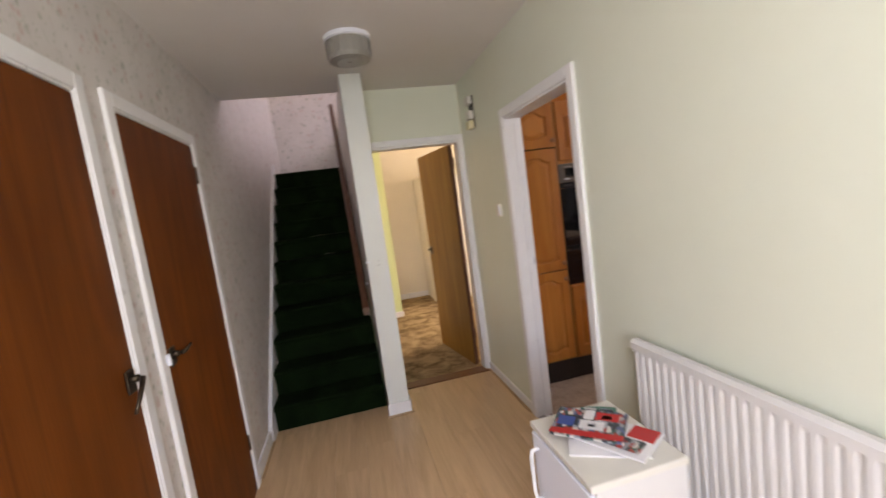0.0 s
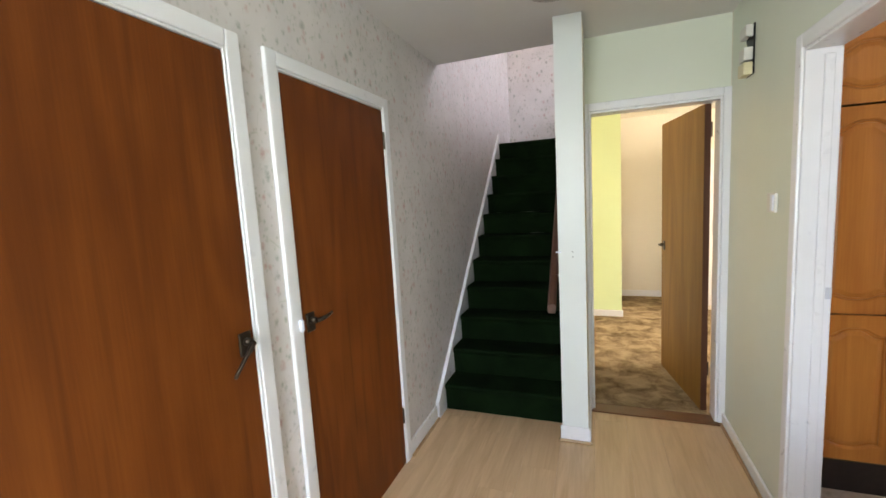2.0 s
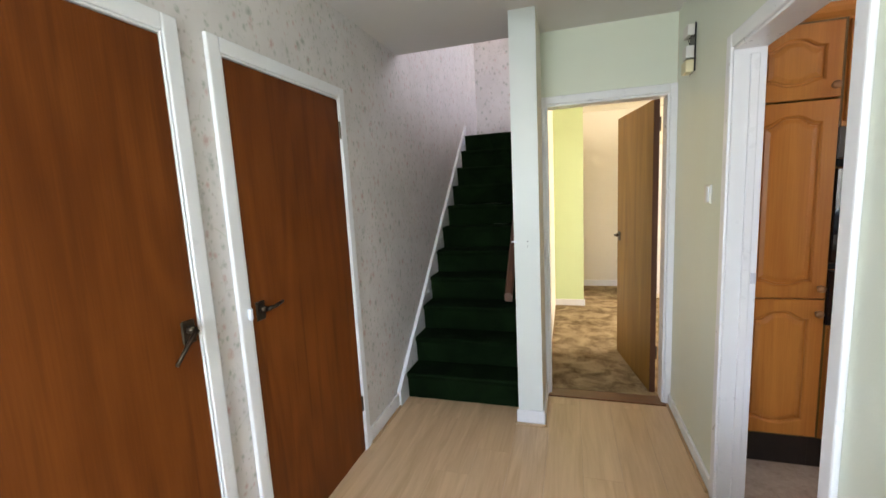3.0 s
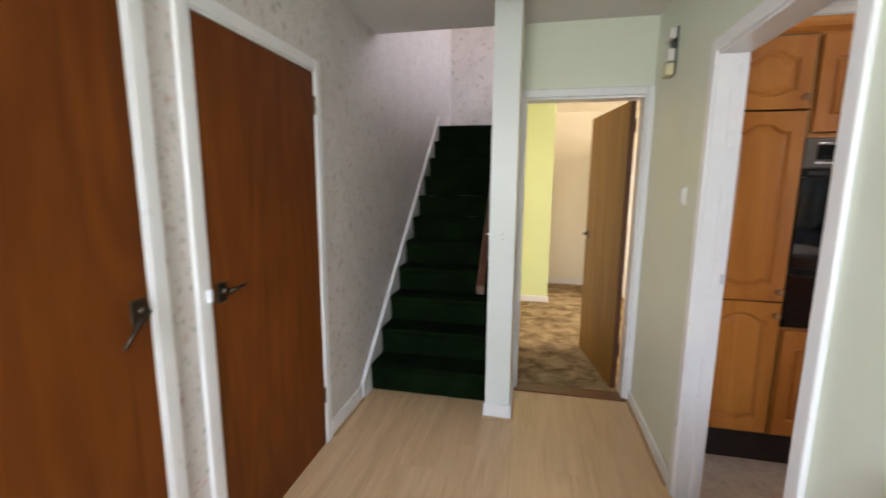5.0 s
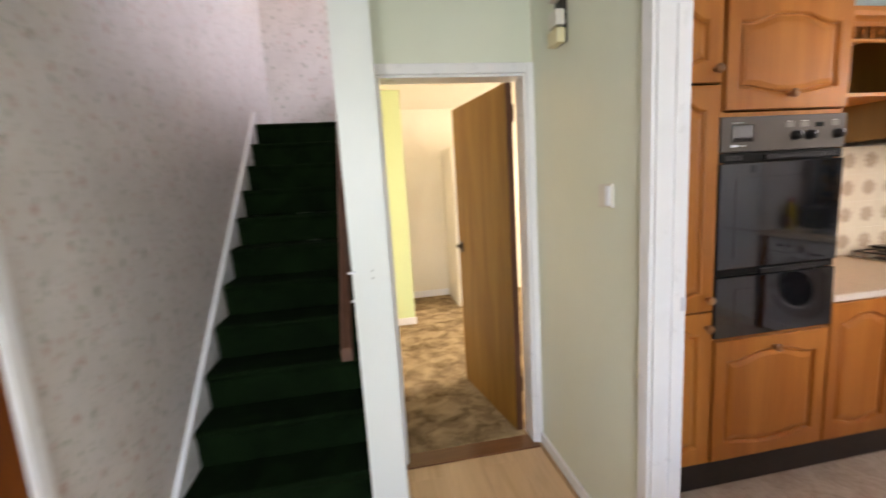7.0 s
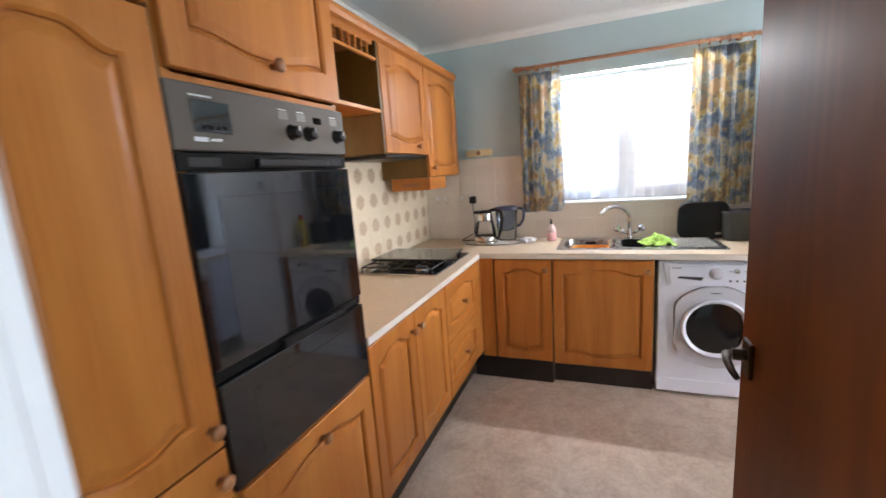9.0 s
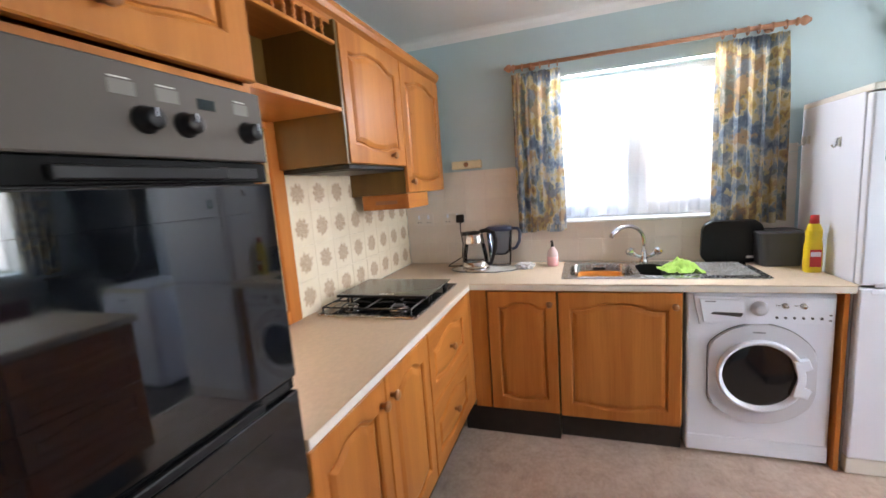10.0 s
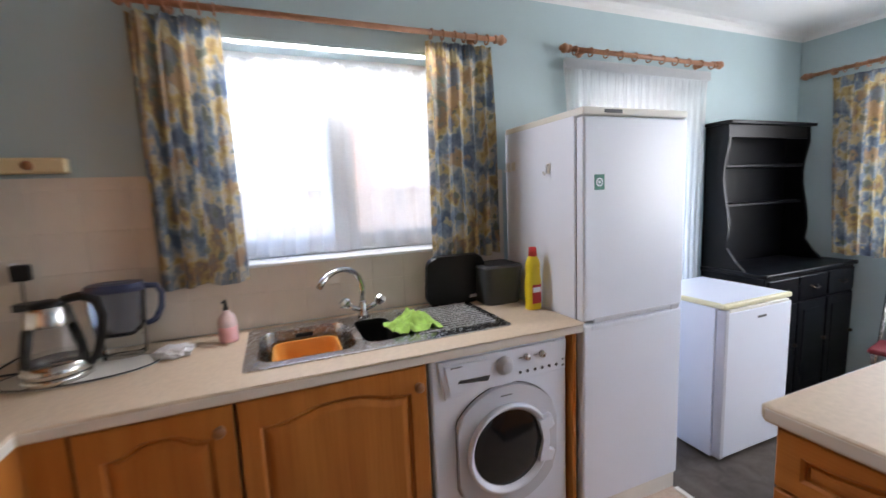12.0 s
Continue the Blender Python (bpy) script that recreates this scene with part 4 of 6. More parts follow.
BASE = "kitchen base units"
FRONT = 3.716
tall = unit("tall_cabinet", "narrow tall honey oak larder cabinet", pose(2.56, FRONT, 0), 0.362, 0.597, 0.20, 2.13,
            [(0.004, 0.344, 0.215, 0.897, 0.315, 0.835), (0.004, 0.344, 0.903, 1.795, 0.315, 0.955), (0.004, 0.344, 1.803, 2.118, 0.315, 1.85)])
part("plinth", box(0.0, 0.362, 0.08, 0.095, 0.0, 0.199), M["plinth"], tall)
trim("trim_tall_filler", box(2.5055, 2.559, 3.70, 3.72, 0.2, 2.13, 0.002), "honey oak filler strip beside the wall", M["oak"])
ov = thing("oven_housing", "tall honey oak housing built round a double oven", "cabinet", pose(2.923, FRONT, 0))
for x in (0, 0.562):
    part("side_panel", box(x, x + 0.018, 0, 0.597, 0.2, 2.13), M["oak"], ov)
for z in (0.2, 0.757, 1.677, 2.112):
    part("shelf", box(0.018, 0.562, 0, 0.597, z, z + 0.017), M["oak"], ov)
part("back", box(0.018, 0.562, 0.589, 0.597, 0.218, 2.111), M["oak"], ov)
d1 = part("drop_door", panel_door(0.572, 0.55), M["oak"], ov)
d1.location = (0.004, -0.001, 0.213)
knob(d1, 0.286, 0.50)
d2 = part("door", panel_door(0.572, 0.418), M["oak"], ov)
d2.location = (0.004, -0.001, 1.70)
knob(d2, 0.286, 0.055)
part("plinth", box(0, 0.58, 0.08, 0.095, 0, 0.199), M["plinth"], ov)

oven = thing("double_oven", "built-in double oven with black glass doors and taupe fascia", "oven", pose(2.906, FRONT, 0.775) @ Matrix.Diagonal((1.035, 1, 1, 1)))
part("body", box(0.04, 0.552, 0.0, 0.5, 0.003, 0.897), M["blackp"], oven)
fas = part("control_panel", box(0.0, 0.572, -0.024, -0.001, 0.765, 0.90, 0.003), M["taupe"], oven, "taupe metal control panel")
part("clock_display", box(0.048, 0.140, -0.0265, -0.0235, 0.803, 0.868, 0.001), M["ovenglass"], fas)
for i in range(4):
    part("clock_button", lathe([(0, 0), (0.005, 0), (0.005, 0.005), (0, 0.005)], 10, pose(0.074 + i * 0.018, -0.0265, 0.815, 90)), M["blackp"], fas)
for x in (0.331, 0.397, 0.5275):
    part("dial", lathe([(0, 0), (0.021, 0), (0.021, 0.004), (0.017, 0.006), (0.016, 0.024), (0.013, 0.027), (0, 0.027)], 20, pose(x, -0.024, 0.820, 90)), M["blackp"], fas, smooth=True)
    part("dial_pointer", box(x - 0.0012, x + 0.0012, -0.0522, -0.0508, 0.822, 0.835), M["white"], fas)
for x, w in ((0.287, 0.036), (0.355, 0.036), (0.500, 0.034)):
    part("dial_mark", box(x, x + w, -0.0250, -0.0236, 0.852, 0.872), M["markgrey"], fas, "pale printed scale")
    part("dial_print", box(x + 0.002, x + w - 0.006, -0.0254, -0.0248, 0.8745, 0.8765), M["offwhite"], fas)
part("indicator_window", box(0.425, 0.459, -0.0258, -0.0236, 0.850, 0.868, 0.0006), M["ovenglass"], fas)
part("lettering", box(0.046, 0.077, -0.0252, -0.0236, 0.784, 0.793), M["white"], fas)
part("lettering", box(0.083, 0.110, -0.0252, -0.0236, 0.785, 0.791), M["steel"], fas)
part("lettering", box(0.047, 0.100, -0.0252, -0.0236, 0.874, 0.878), M["steel"], fas)
part("vent_strip", box(0.002, 0.57, -0.018, -0.001, 0.725, 0.763, 0.002), M["vent"], oven)
for side in (0.03, 0.47):
    for i in range(9):
        part("vent_slot", box(side + i * 0.0085, side + i * 0.0085 + 0.005, -0.0195, -0.0175, 0.733, 0.752), M["iron"], oven)
up = part("upper_door", box(0.002, 0.57, -0.026, -0.001, 0.296, 0.722, 0.004, 2), M["ovenglass"], oven, "black glass oven door")
part("window", box(0.075, 0.50, -0.0275, -0.0255, 0.34, 0.665, 0.0005), M["ovenglass"], up)
part("door_handle", box(0.20, 0.465, -0.031, -0.018, 0.730, 0.752, 0.004, 2), M["blackp"], up)
part("vent_strip", box(0.002, 0.57, -0.016, -0.001, 0.266, 0.293, 0.002), M["vent"], oven)
for i in range(9):
    part("vent_slot", box(0.478 + i * 0.0085, 0.483 + i * 0.0085, -0.0175, -0.0155, 0.272, 0.287), M["iron"], oven)
lo = part("lower_door", box(0.002, 0.57, -0.026, -0.001, 0.004, 0.263, 0.004, 2), M["ovenglass"], oven, "black glass lower oven door")
part("door_handle", box(0.20, 0.465, -0.034, -0.017, 0.268, 0.288, 0.004, 2), M["blackp"], lo)
part("window", box(0.09, 0.48, -0.0275, -0.0255, 0.04, 0.21, 0.0005), M["ovenglass"], lo)

unit("base_cabinet", "honey oak double-door base cabinet under the worktop", pose(3.506, FRONT, 0), 0.794, 0.58, 0.20, 0.872,
     [(0.004, 0.394, 0.213, 0.866, 0.36, 0.79), (0.4, 0.79, 0.213, 0.866, 0.434, 0.79)], group=BASE)
unit("drawer_cabinet", "honey oak cabinet with two deep drawers", pose(4.301, FRONT, 0), 0.58, 0.58, 0.20, 0.872,
     [(0.004, 0.576, 0.213, 0.535, 0.29, 0.375), (0.004, 0.576, 0.541, 0.866, 0.29, 0.70)], group=BASE)
tagged(part("corner_post", box(4.882, 5.012, FRONT - 0.018, FRONT + 0.02, 0.2, 0.872, 0.003), M["oak"]), "plain honey oak post in the corner of the units", "cabinet")
tagged(part("plinth_board", box(3.504, 5.05, FRONT + 0.08, FRONT + 0.095, 0, 0.20), M["plinth"]), "dark brown plinth board under the base units", "plinth", kind="structure")

def facing_west(x, y):
    return pose(x, y, 0, 0, 0, -90)


SX = 5.016
unit("sink_cabinet", "honey oak single-door cabinet beside the sink", facing_west(SX, 3.60), 0.385, 0.58, 0.155, 0.872, [(0.004, 0.381, 0.162, 0.866, 0.345, 0.80)], group=BASE, lidded=False)
unit("sink_cabinet", "wide honey oak cabinet door under the sink", facing_west(SX, 3.213), 0.60, 0.58, 0.155, 0.872, [(0.004, 0.592, 0.155, 0.866, 0.56, 0.80)], group=BASE, lidded=False)
tagged(part("corner_post", box(SX - 0.016, SX + 0.02, 3.603, 3.698, 0.16, 0.872, 0.003), M["oak"]), "plain honey oak post in the corner of the units", "cabinet")
tagged(part("plinth_board", box(SX - 0.005, SX + 0.012, 3.22, 3.77, 0.0, 0.153, 0.002), M["plinth"]), "dark brown plinth board standing proud", "plinth", kind="structure")
tagged(part("plinth_board", box(SX + 0.045, SX + 0.06, 2.61, 3.215, 0.0, 0.153), M["plinth"]), "dark brown plinth board under the sink", "plinth", kind="structure")
tagged(part("end_panel", box(5.02, 5.60, 1.960, 1.980, 0.0, 0.872, 0.002), M["oak"]), "honey oak end panel beside the washing machine", "cabinet panel")

# wall units
WF = 3.978
WALLU = "kitchen wall units"
sh = thing("open_shelf_unit", "honey oak open wall shelf with a spindle gallery", "shelf", pose(3.504, WF, 0))
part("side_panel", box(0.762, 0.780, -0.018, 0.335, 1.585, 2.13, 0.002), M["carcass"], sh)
part("side_panel", box(0.0, 0.016, 0.0, 0.335, 1.785, 2.13, 0.002), M["oak"], sh)
part("shelf", box(0.016, 0.762, -0.016, 0.335, 1.785, 1.803, 0.002), M["oakx"], sh)
part("top", box(0.016, 0.762, 0.0, 0.335, 2.112, 2.13), M["oakx"], sh)
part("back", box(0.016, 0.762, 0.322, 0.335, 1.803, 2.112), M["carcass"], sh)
part("gallery_rail", box(0.016, 0.762, -0.016, 0.004, 2.035, 2.05, 0.003), M["oakx"], sh)
for i in range(13):
    part("spindle", lathe([(0.005, 0), (0.008, 0.012), (0.004, 0.02), (0.009, 0.031), (0.004, 0.042), (0.008, 0.05), (0.005, 0.062)], 8, pose(0.06 + i * 0.053, -0.006, 2.05)), M["oak"], sh)
unit("wall_cabinet", "honey oak wall cabinet above the hob", pose(4.286, WF, 0), 0.572, 0.335, 1.585, 2.13, [(0.004, 0.568, 1.588, 2.126, 0.40, 1.635)], group=WALLU)
unit("wall_cabinet", "honey oak corner wall cabinet, hung lower", pose(4.86, WF, 0), 0.61, 0.335, 1.445, 2.13, [(0.004, 0.606, 1.448, 2.126, 0.05, 1.505)], group=WALLU)
hood = thing("cooker_hood", "slim dark extractor hood below the wall cabinet", "cooker hood", pose(4.29, WF, 1.565))
part("body", box(0.0, 0.56, -0.01, 0.32, 0.0, 0.019, 0.003), M["blackp"], hood)
part("filter", box(0.05, 0.51, 0.03, 0.29, -0.003, 0.0), M["darkgrey"], hood)
spice = thing("under_cabinet_drawer", "small honey oak drawer box below the corner cabinet", "drawer", pose(4.862, 3.965, 1.362))
part("box", box(0.0, 0.30, 0.0, 0.283, 0.0, 0.082, 0.002), M["oakx"], spice)
part("finger_slot", box(-0.002, 0.0005, 0.07, 0.20, 0.028, 0.048, 0.0008), M["knob"], spice)
corn = thing("cornice", "moulded honey oak cornice along the units", "cornice", kind="structure")
for x0, x1, y in ((2.506, 3.503, FRONT - 0.03), (3.503, 5.49, WF - 0.03)):
    bm = bmesh.new()
    prof = [(0.03, 2.131), (0.024, 2.14), (0.008, 2.152), (0.0, 2.17), (0.0, 2.19), (0.06, 2.19), (0.06, 2.131)]
    e = [[bm.verts.new((x, y + a, z)) for a, z in prof] for x in (x0, x1)]
    for i in range(7):
        bm.faces.new((e[0][i], e[0][(i + 1) % 7], e[1][(i + 1) % 7], e[1][i]))
    bm.faces.new(e[0])
    bm.faces.new(e[1])
    part("moulding", bm, M["oakx"], corn)
part("moulding", box(5.472, 5.49, WF, 4.31, 2.131, 2.19, 0.004), M["oak"], corn)
part("moulding", box(3.475, 3.503, FRONT + 0.03, 3.945, 2.131, 2.19, 0.004), M["oak"], corn)
tagged(part("unit_roof", box(2.506, 3.50, FRONT + 0.03, 4.31, 2.132, 2.14), M["oak"]), "oak board on top of the tall units", "cabinet panel")

# hatch
hat = thing("serving_hatch", "oak framed glazed hatch with glass shelves", "hatch", pose(3.52, KIT_N, 0.945), kind="structure")
for q in ((0.0, 0.03, -0.02, 0.02, 0.0, 0.84), (0.70, 0.775, -0.02, -0.001, -0.03, 0.84), (0.03, 0.70, -0.02, 0.02, 0.81, 0.838), (0.0, 0.70, -0.02, 0.02, -0.03, 0.03)):
    part("frame", box(*q, 0.003), M["oak"], hat)
for z in (0.22, 0.42, 0.62):
    part("glass_shelf", box(0.002, 0.738, 0.03, 0.11, z, z + 0.006), M["shelfglass"], hat)
pn = part("pane", sheet([(0.001, 0.114, 0.001), (0.739, 0.114, 0.001), (0.739, 0.114, 0.838), (0.001, 0.114, 0.838)]), M["hatchglass"], hat)
pn.visible_shadow = False

# worktop
def slab_with_holes(name, outer, holes, z0, z1, m, parent=None, lip=0.008):
    bm = bmesh.new()
    edges = []
    tops = []
    for loop in [outer, *holes]:
        vs = [bm.verts.new((x, y, z1)) for x, y in loop]
        edges += [bm.edges.new((vs[i], vs[(i + 1) % len(vs)])) for i in range(len(vs))]
        tops.append(vs)
    bmesh.ops.triangle_fill(bm, use_beauty=True, use_dissolve=False, edges=edges)
    for vs in tops:
        low = [bm.verts.new((v.co.x, v.co.y, z0)) for v in vs]
        for i in range(len(vs)):
            bm.faces.new((vs[i], vs[(i + 1) % len(vs)], low[(i + 1) % len(vs)], low[i]))
        if lip and vs is tops[0]:
            rim = [bm.edges.get((vs[i], vs[(i + 1) % len(vs)])) for i in range(len(vs))]
            bmesh.ops.bevel(bm, geom=rim, offset=lip, segments=3, affect="EDGES", profile=0.5)
    return part(name, bm, m, parent)


top = slab_with_holes("worktop", [(3.506, 3.692), (4.985, 3.692), (4.985, 1.955), (5.619, 1.955), (5.619, 4.3135), (3.506, 4.3135)],
                      [[(5.125, 2.62), (5.535, 2.62), (5.535, 3.175), (5.125, 3.175)]], 0.874, 0.911, M["worktop"])
part("front_edging", box(3.507, 4.978, 3.6895, 3.6918, 0.877, 0.904, 0.0008), M["edging"], top, "pale laminate edging strip")
part("front_edging", box(4.9825, 4.9848, 1.957, 3.688, 0.877, 0.904, 0.0008), M["edging"], top, "pale laminate edging strip")
tagged(top, "cream speckled L-shaped worktop with a pale edge", "worktop")

# sink
bowl1 = rounded(0.345, 0.335, 0.06, 5, 5.315, 2.985)
bowl2 = rounded(0.30, 0.145, 0.05, 5, 5.315, 2.715)
sink = thing("kitchen_sink", "stainless steel sink with one and a half bowls and drainer", "sink", pose(0, 0, 0))
slab_with_holes("rim", rounded(0.455, 0.985, 0.02, 4, 5.325, 2.7025), [bowl1, bowl2], 0.9112, 0.9175, M["steel"], sink, 0.003)


def bowl(name, outline, depth, m, label=""):
    cx, cy = (sum(p[i] for p in outline) / len(outline) for i in (0, 1))
    loops = []
    for k, (s, z) in enumerate(((1.0, 0.9172), (0.985, 0.905), (0.95, 0.905 - depth * 0.8), (0.85, 0.905 - depth), (0.3, 0.903 - depth), (0.08, 0.902 - depth))):
        loops.append([(cx + (x - cx) * s, cy + (y - cy) * s, z) for x, y in outline])
    bm, _ = loft(loops)
    return part(name, bm, m, sink, label, True)


bowl("bowl", bowl1, 0.15, M["steel"])
bowl("half_bowl", bowl2, 0.11, M["blackp"], "half bowl with a black strainer")
for i in range(13):
    x = 5.17 + i * 0.026
    part("drainer_ridge", tube([(x, 2.25, 0.9175), (x, 2.58, 0.9175)], 0.0058, 6), M["steel"], sink)
part("overflow", box(5.478, 5.484, 2.95, 3.02, 0.880, 0.897, 0.002), M["blackp"], sink)
basin = thing("washing_up_bowl", "orange plastic washing-up bowl in the sink", "bowl", pose(5.325, 2.985, 0.757))
o = rounded(0.225, 0.235, 0.05, 5)
bm, _ = loft([[(x * s, y * s, z) for x, y in o] for s, z in ((0.8, 0.0), (0.98, 0.118), (1.05, 0.121), (1.05, 0.125), (0.99, 0.125), (0.8, 0.012))], cap_start=True)
part("bowl", bm, M["orange"], basin, smooth=False)

tap = thing("mixer_tap", "chrome swan-neck mixer tap with two cross handles", "tap", pose(5.525, 2.725, 0.9175))
part("body", lathe([(0, 0), (0.026, 0), (0.026, 0.012), (0.018, 0.02), (0.017, 0.06), (0.013, 0.075), (0, 0.075)], 20), M["chrome"], tap, smooth=True)
pts = [(0, 0, 0.07)] + [(-0.005 - 0.085 * (1 - math.cos(a)), 0.105 * (1 - math.cos(a)), 0.13 + 0.105 * math.sin(a)) for a in [i * math.pi / 12 for i in range(0, 11)]]
part("spout", tube(pts, 0.0125, 12), M["chrome"], tap, smooth=True)
for s in (1, -1):
    arm = part("arm", tube([(0, 0, 0.03), (0, s * 0.04, 0.042), (-0.005, s * 0.065, 0.062)], 0.012, 10), M["chrome"], tap, smooth=True)
    part("tap_handle", lathe([(0, 0), (0.014, 0), (0.024, 0.014), (0.028, 0.028), (0.020, 0.042), (0, 0.045)], 10, pose(-0.005, s * 0.065, 0.05, -35 * s)), M["chrome"], arm, "chrome tap handle")

rag = thing("dishcloth", "crumpled lime green cloth on the sink drainer", "cloth", pose(5.27, 2.575, 0.918))
bm = bmesh.new()
n = 22
g = [[None] * (n + 1) for _ in range(n + 1)]
for i in range(n + 1):
    for j in range(n + 1):
        u, v = i / n * 2 - 1, j / n * 2 - 1
        r = min(1, math.hypot(u, v))
        q = Vector((u * 2.3, v * 2.3, 1.7))
        hgt = max(0.006, (1 - r ** 1.6) * 0.060 + 0.036 * noise.noise(q) + 0.02 * noise.noise(q * 2.7))
        wob = 1 + 0.18 * noise.noise(Vector((math.atan2(v, u) * 1.3, 0, 4)))
        g[i][j] = bm.verts.new((u * 0.090 * wob, v * 0.100 * wob, hgt))
for i in range(n):
    for j in range(n):
        bm.faces.new((g[i][j], g[i + 1][j], g[i + 1][j + 1], g[i][j + 1]))
part("cloth", bm, M["lime_cloth"], rag, smooth=True)

# hob
hb = thing("gas_hob", "steel rimmed gas hob half covered by a folding glass lid", "hob", pose(4.345, 3.755, 0.9112))
HW, HD = 0.615, 0.505
part("tray", box(0, HW, 0, HD, 0, 0.010, 0.004, 2), M["steel"], hb)
part("well", box(0.010, HW - 0.010, 0.010, HD - 0.010, 0.0102, 0.012), M["ovenglass"], hb, "black enamelled hob well")
for x, y, r in ((0.105, 0.13, 0.045), (0.105, 0.375, 0.036), (0.36, 0.375, 0.045), (0.36, 0.13, 0.032)):
    bu = part("burner", lathe([(0, 0.01), (r, 0.01), (r, 0.022), (r * 0.85, 0.026), (0, 0.026)], 22, pose(x, y, 0)), M["steel"], hb, smooth=True)
    part("burner_cap", lathe([(0, 0.026), (r * 0.62, 0.026), (r * 0.62, 0.032), (0, 0.034)], 22, pose(x, y, 0)), M["iron"], bu)
for x0 in (0.015, 0.27):
    bm = bmesh.new()
    cx = x0 + 0.09
    for y in (0.03, 0.2525, 0.475):
        tube([(x0, y, 0.040), (x0 + 0.22, y, 0.040)], 0.0042, 6, bm)
    for x in (x0, x0 + 0.22):
        tube([(x, 0.03, 0.040), (x, 0.475, 0.040)], 0.0042, 6, bm)
        for y in (0.03, 0.475):
            tube([(x, y, 0.01), (x, y, 0.040)], 0.0042, 6, bm)
    for cy in (0.13, 0.375):
        for dx, dy, far in ((1, 0, 0.128), (-1, 0, 0.09), (0, 1, 0.1), (0, -1, 0.1)):
            tube([(cx + dx * far, cy + dy * far, 0.041), (cx + dx * 0.06, cy + dy * 0.06, 0.047), (cx + dx * 0.025, cy + dy * 0.025, 0.046)], 0.0042, 6, bm)
    part("pan_support", bm, M["iron"], hb)
for i in range(4):
    part("control_knob", lathe([(0, 0.01), (0.017, 0.01), (0.015, 0.030), (0, 0.031)], 14, pose(0.575, 0.06 + i * 0.055, 0)), M["blackp"], hb, smooth=True)
part("lid_hinge", box(0.158, 0.178, 0.012, HD - 0.012, 0.046, 0.060, 0.003), M["blackp"], hb, "black lid hinge bar")
part("folded_lid", box(0.179, 0.515, 0.006, HD - 0.006, 0.052, 0.058, 0.002), M["frosted"], hb, "smoked glass lid lying over two burners")
part("lid_print", box(0.190, 0.196, 0.19, 0.27, 0.0581, 0.0586), M["offwhite"], hb)
for y in (0.03, HD - 0.05):
    part("lid_rest", box(0.50, 0.52, y, y + 0.02, 0.010, 0.052, 0.003), M["blackp"], hb)

# ---- white goods ----
wm = thing("washing_machine", "white front-loading washing machine under the worktop", "washing machine", facing_west(5.043, 2.592))
W = 0.60
part("body", box(0.0, W, 0.0, 0.54, 0.015, 0.858, 0.012, 3), M["white"], wm)
part("kick_panel", box(0.004, W - 0.004, -0.006, 0.004, 0.02, 0.105, 0.004, 2), M["white"], wm)
pan = part("control_panel", prism([(0.055, 0.70), (0.585, 0.715), (0.592, 0.83), (0.59, 0.84), (0.03, 0.845), (0.028, 0.83)], 0.004, -0.010, 0.004, lambda x, y, z: (x, z, y)), M["white"], wm)
part("detergent_drawer", prism([(0.07, 0.715), (0.245, 0.72), (0.24, 0.825), (0.05, 0.83)], -0.0105, -0.016, 0.003, lambda x, y, z: (x, z, y)), M["white"], pan)
part("drawer_grip", prism([(0.10, 0.755), (0.225, 0.742), (0.235, 0.762), (0.11, 0.766)], -0.0162, -0.0172, 0, lambda x, y, z: (x, z, y)), M["darkgrey"], pan)
part("drawer_print", box(0.075, 0.12, -0.0168, -0.0161, 0.815, 0.819), M["darkgrey"], pan)
part("programme_dial", lathe([(0, 0), (0.036, 0), (0.036, 0.006), (0.028, 0.009), (0.024, 0.026), (0.02, 0.028), (0, 0.028)], 26, pose(0.30, -0.010, 0.785, 90)), M["silver"], pan, "silver programme dial", True)
for x in (0.40, 0.47):
    part("small_dial", lathe([(0, 0), (0.014, 0), (0.011, 0.016), (0, 0.017)], 16, pose(x, -0.010, 0.80, 90)), M["steel"], pan, smooth=True)
    part("dial_print", box(x - 0.035, x - 0.018, -0.0112, -0.0098, 0.799, 0.802), M["darkgrey"], pan)
for i in range(6):
    part("button", lathe([(0, 0), (0.006, 0), (0.006, 0.004), (0, 0.005)], 10, pose(0.37 + i * 0.034, -0.010, 0.742, 90)), M["darkgrey"], pan)
for z in (0.73, 0.755):
    part("indicator", box(0.568, 0.578, -0.0115, -0.0098, z, z + 0.006), M["darkgrey"], pan)
cx, cz = 0.305, 0.455
hexa = []
for a in range(0, 360, 6):
    r = 0.252
    x, z = r * math.cos(radians(a)), r * math.sin(radians(a))
    hexa.append((cx + max(-0.212, min(0.225, x)), cz + z))
door = part("door", prism(hexa, 0.002, -0.022, 0.010, lambda x, y, z: (x, z, y)), M["silver"], wm, "pale silver moulded porthole door")
part("door_seam", prism([(cx + (x - cx) * 1.016, cz + (z - cz) * 1.016) for x, z in hexa], 0.003, -0.0015, 0, lambda x, y, z: (x, z, y)), M["darkgrey"], wm)
part("porthole_ring", lathe([(0.178, -0.004), (0.182, 0.010), (0.178, 0.022), (0.172, 0.026), (0.167, 0.022), (0.155, 0.006), (0.146, 0.003)], 48, pose(cx, -0.022, cz, 90)), M["white"], door, "white sloping ring round the glass", True)
part("glass_bowl", lathe([(0.156, 0.005), (0.138, 0.0105), (0.10, 0.014), (0.05, 0.017), (0, 0.018)], 40, pose(cx, -0.022, cz, 90)), M["porthole"], door, "dark domed glass", True)
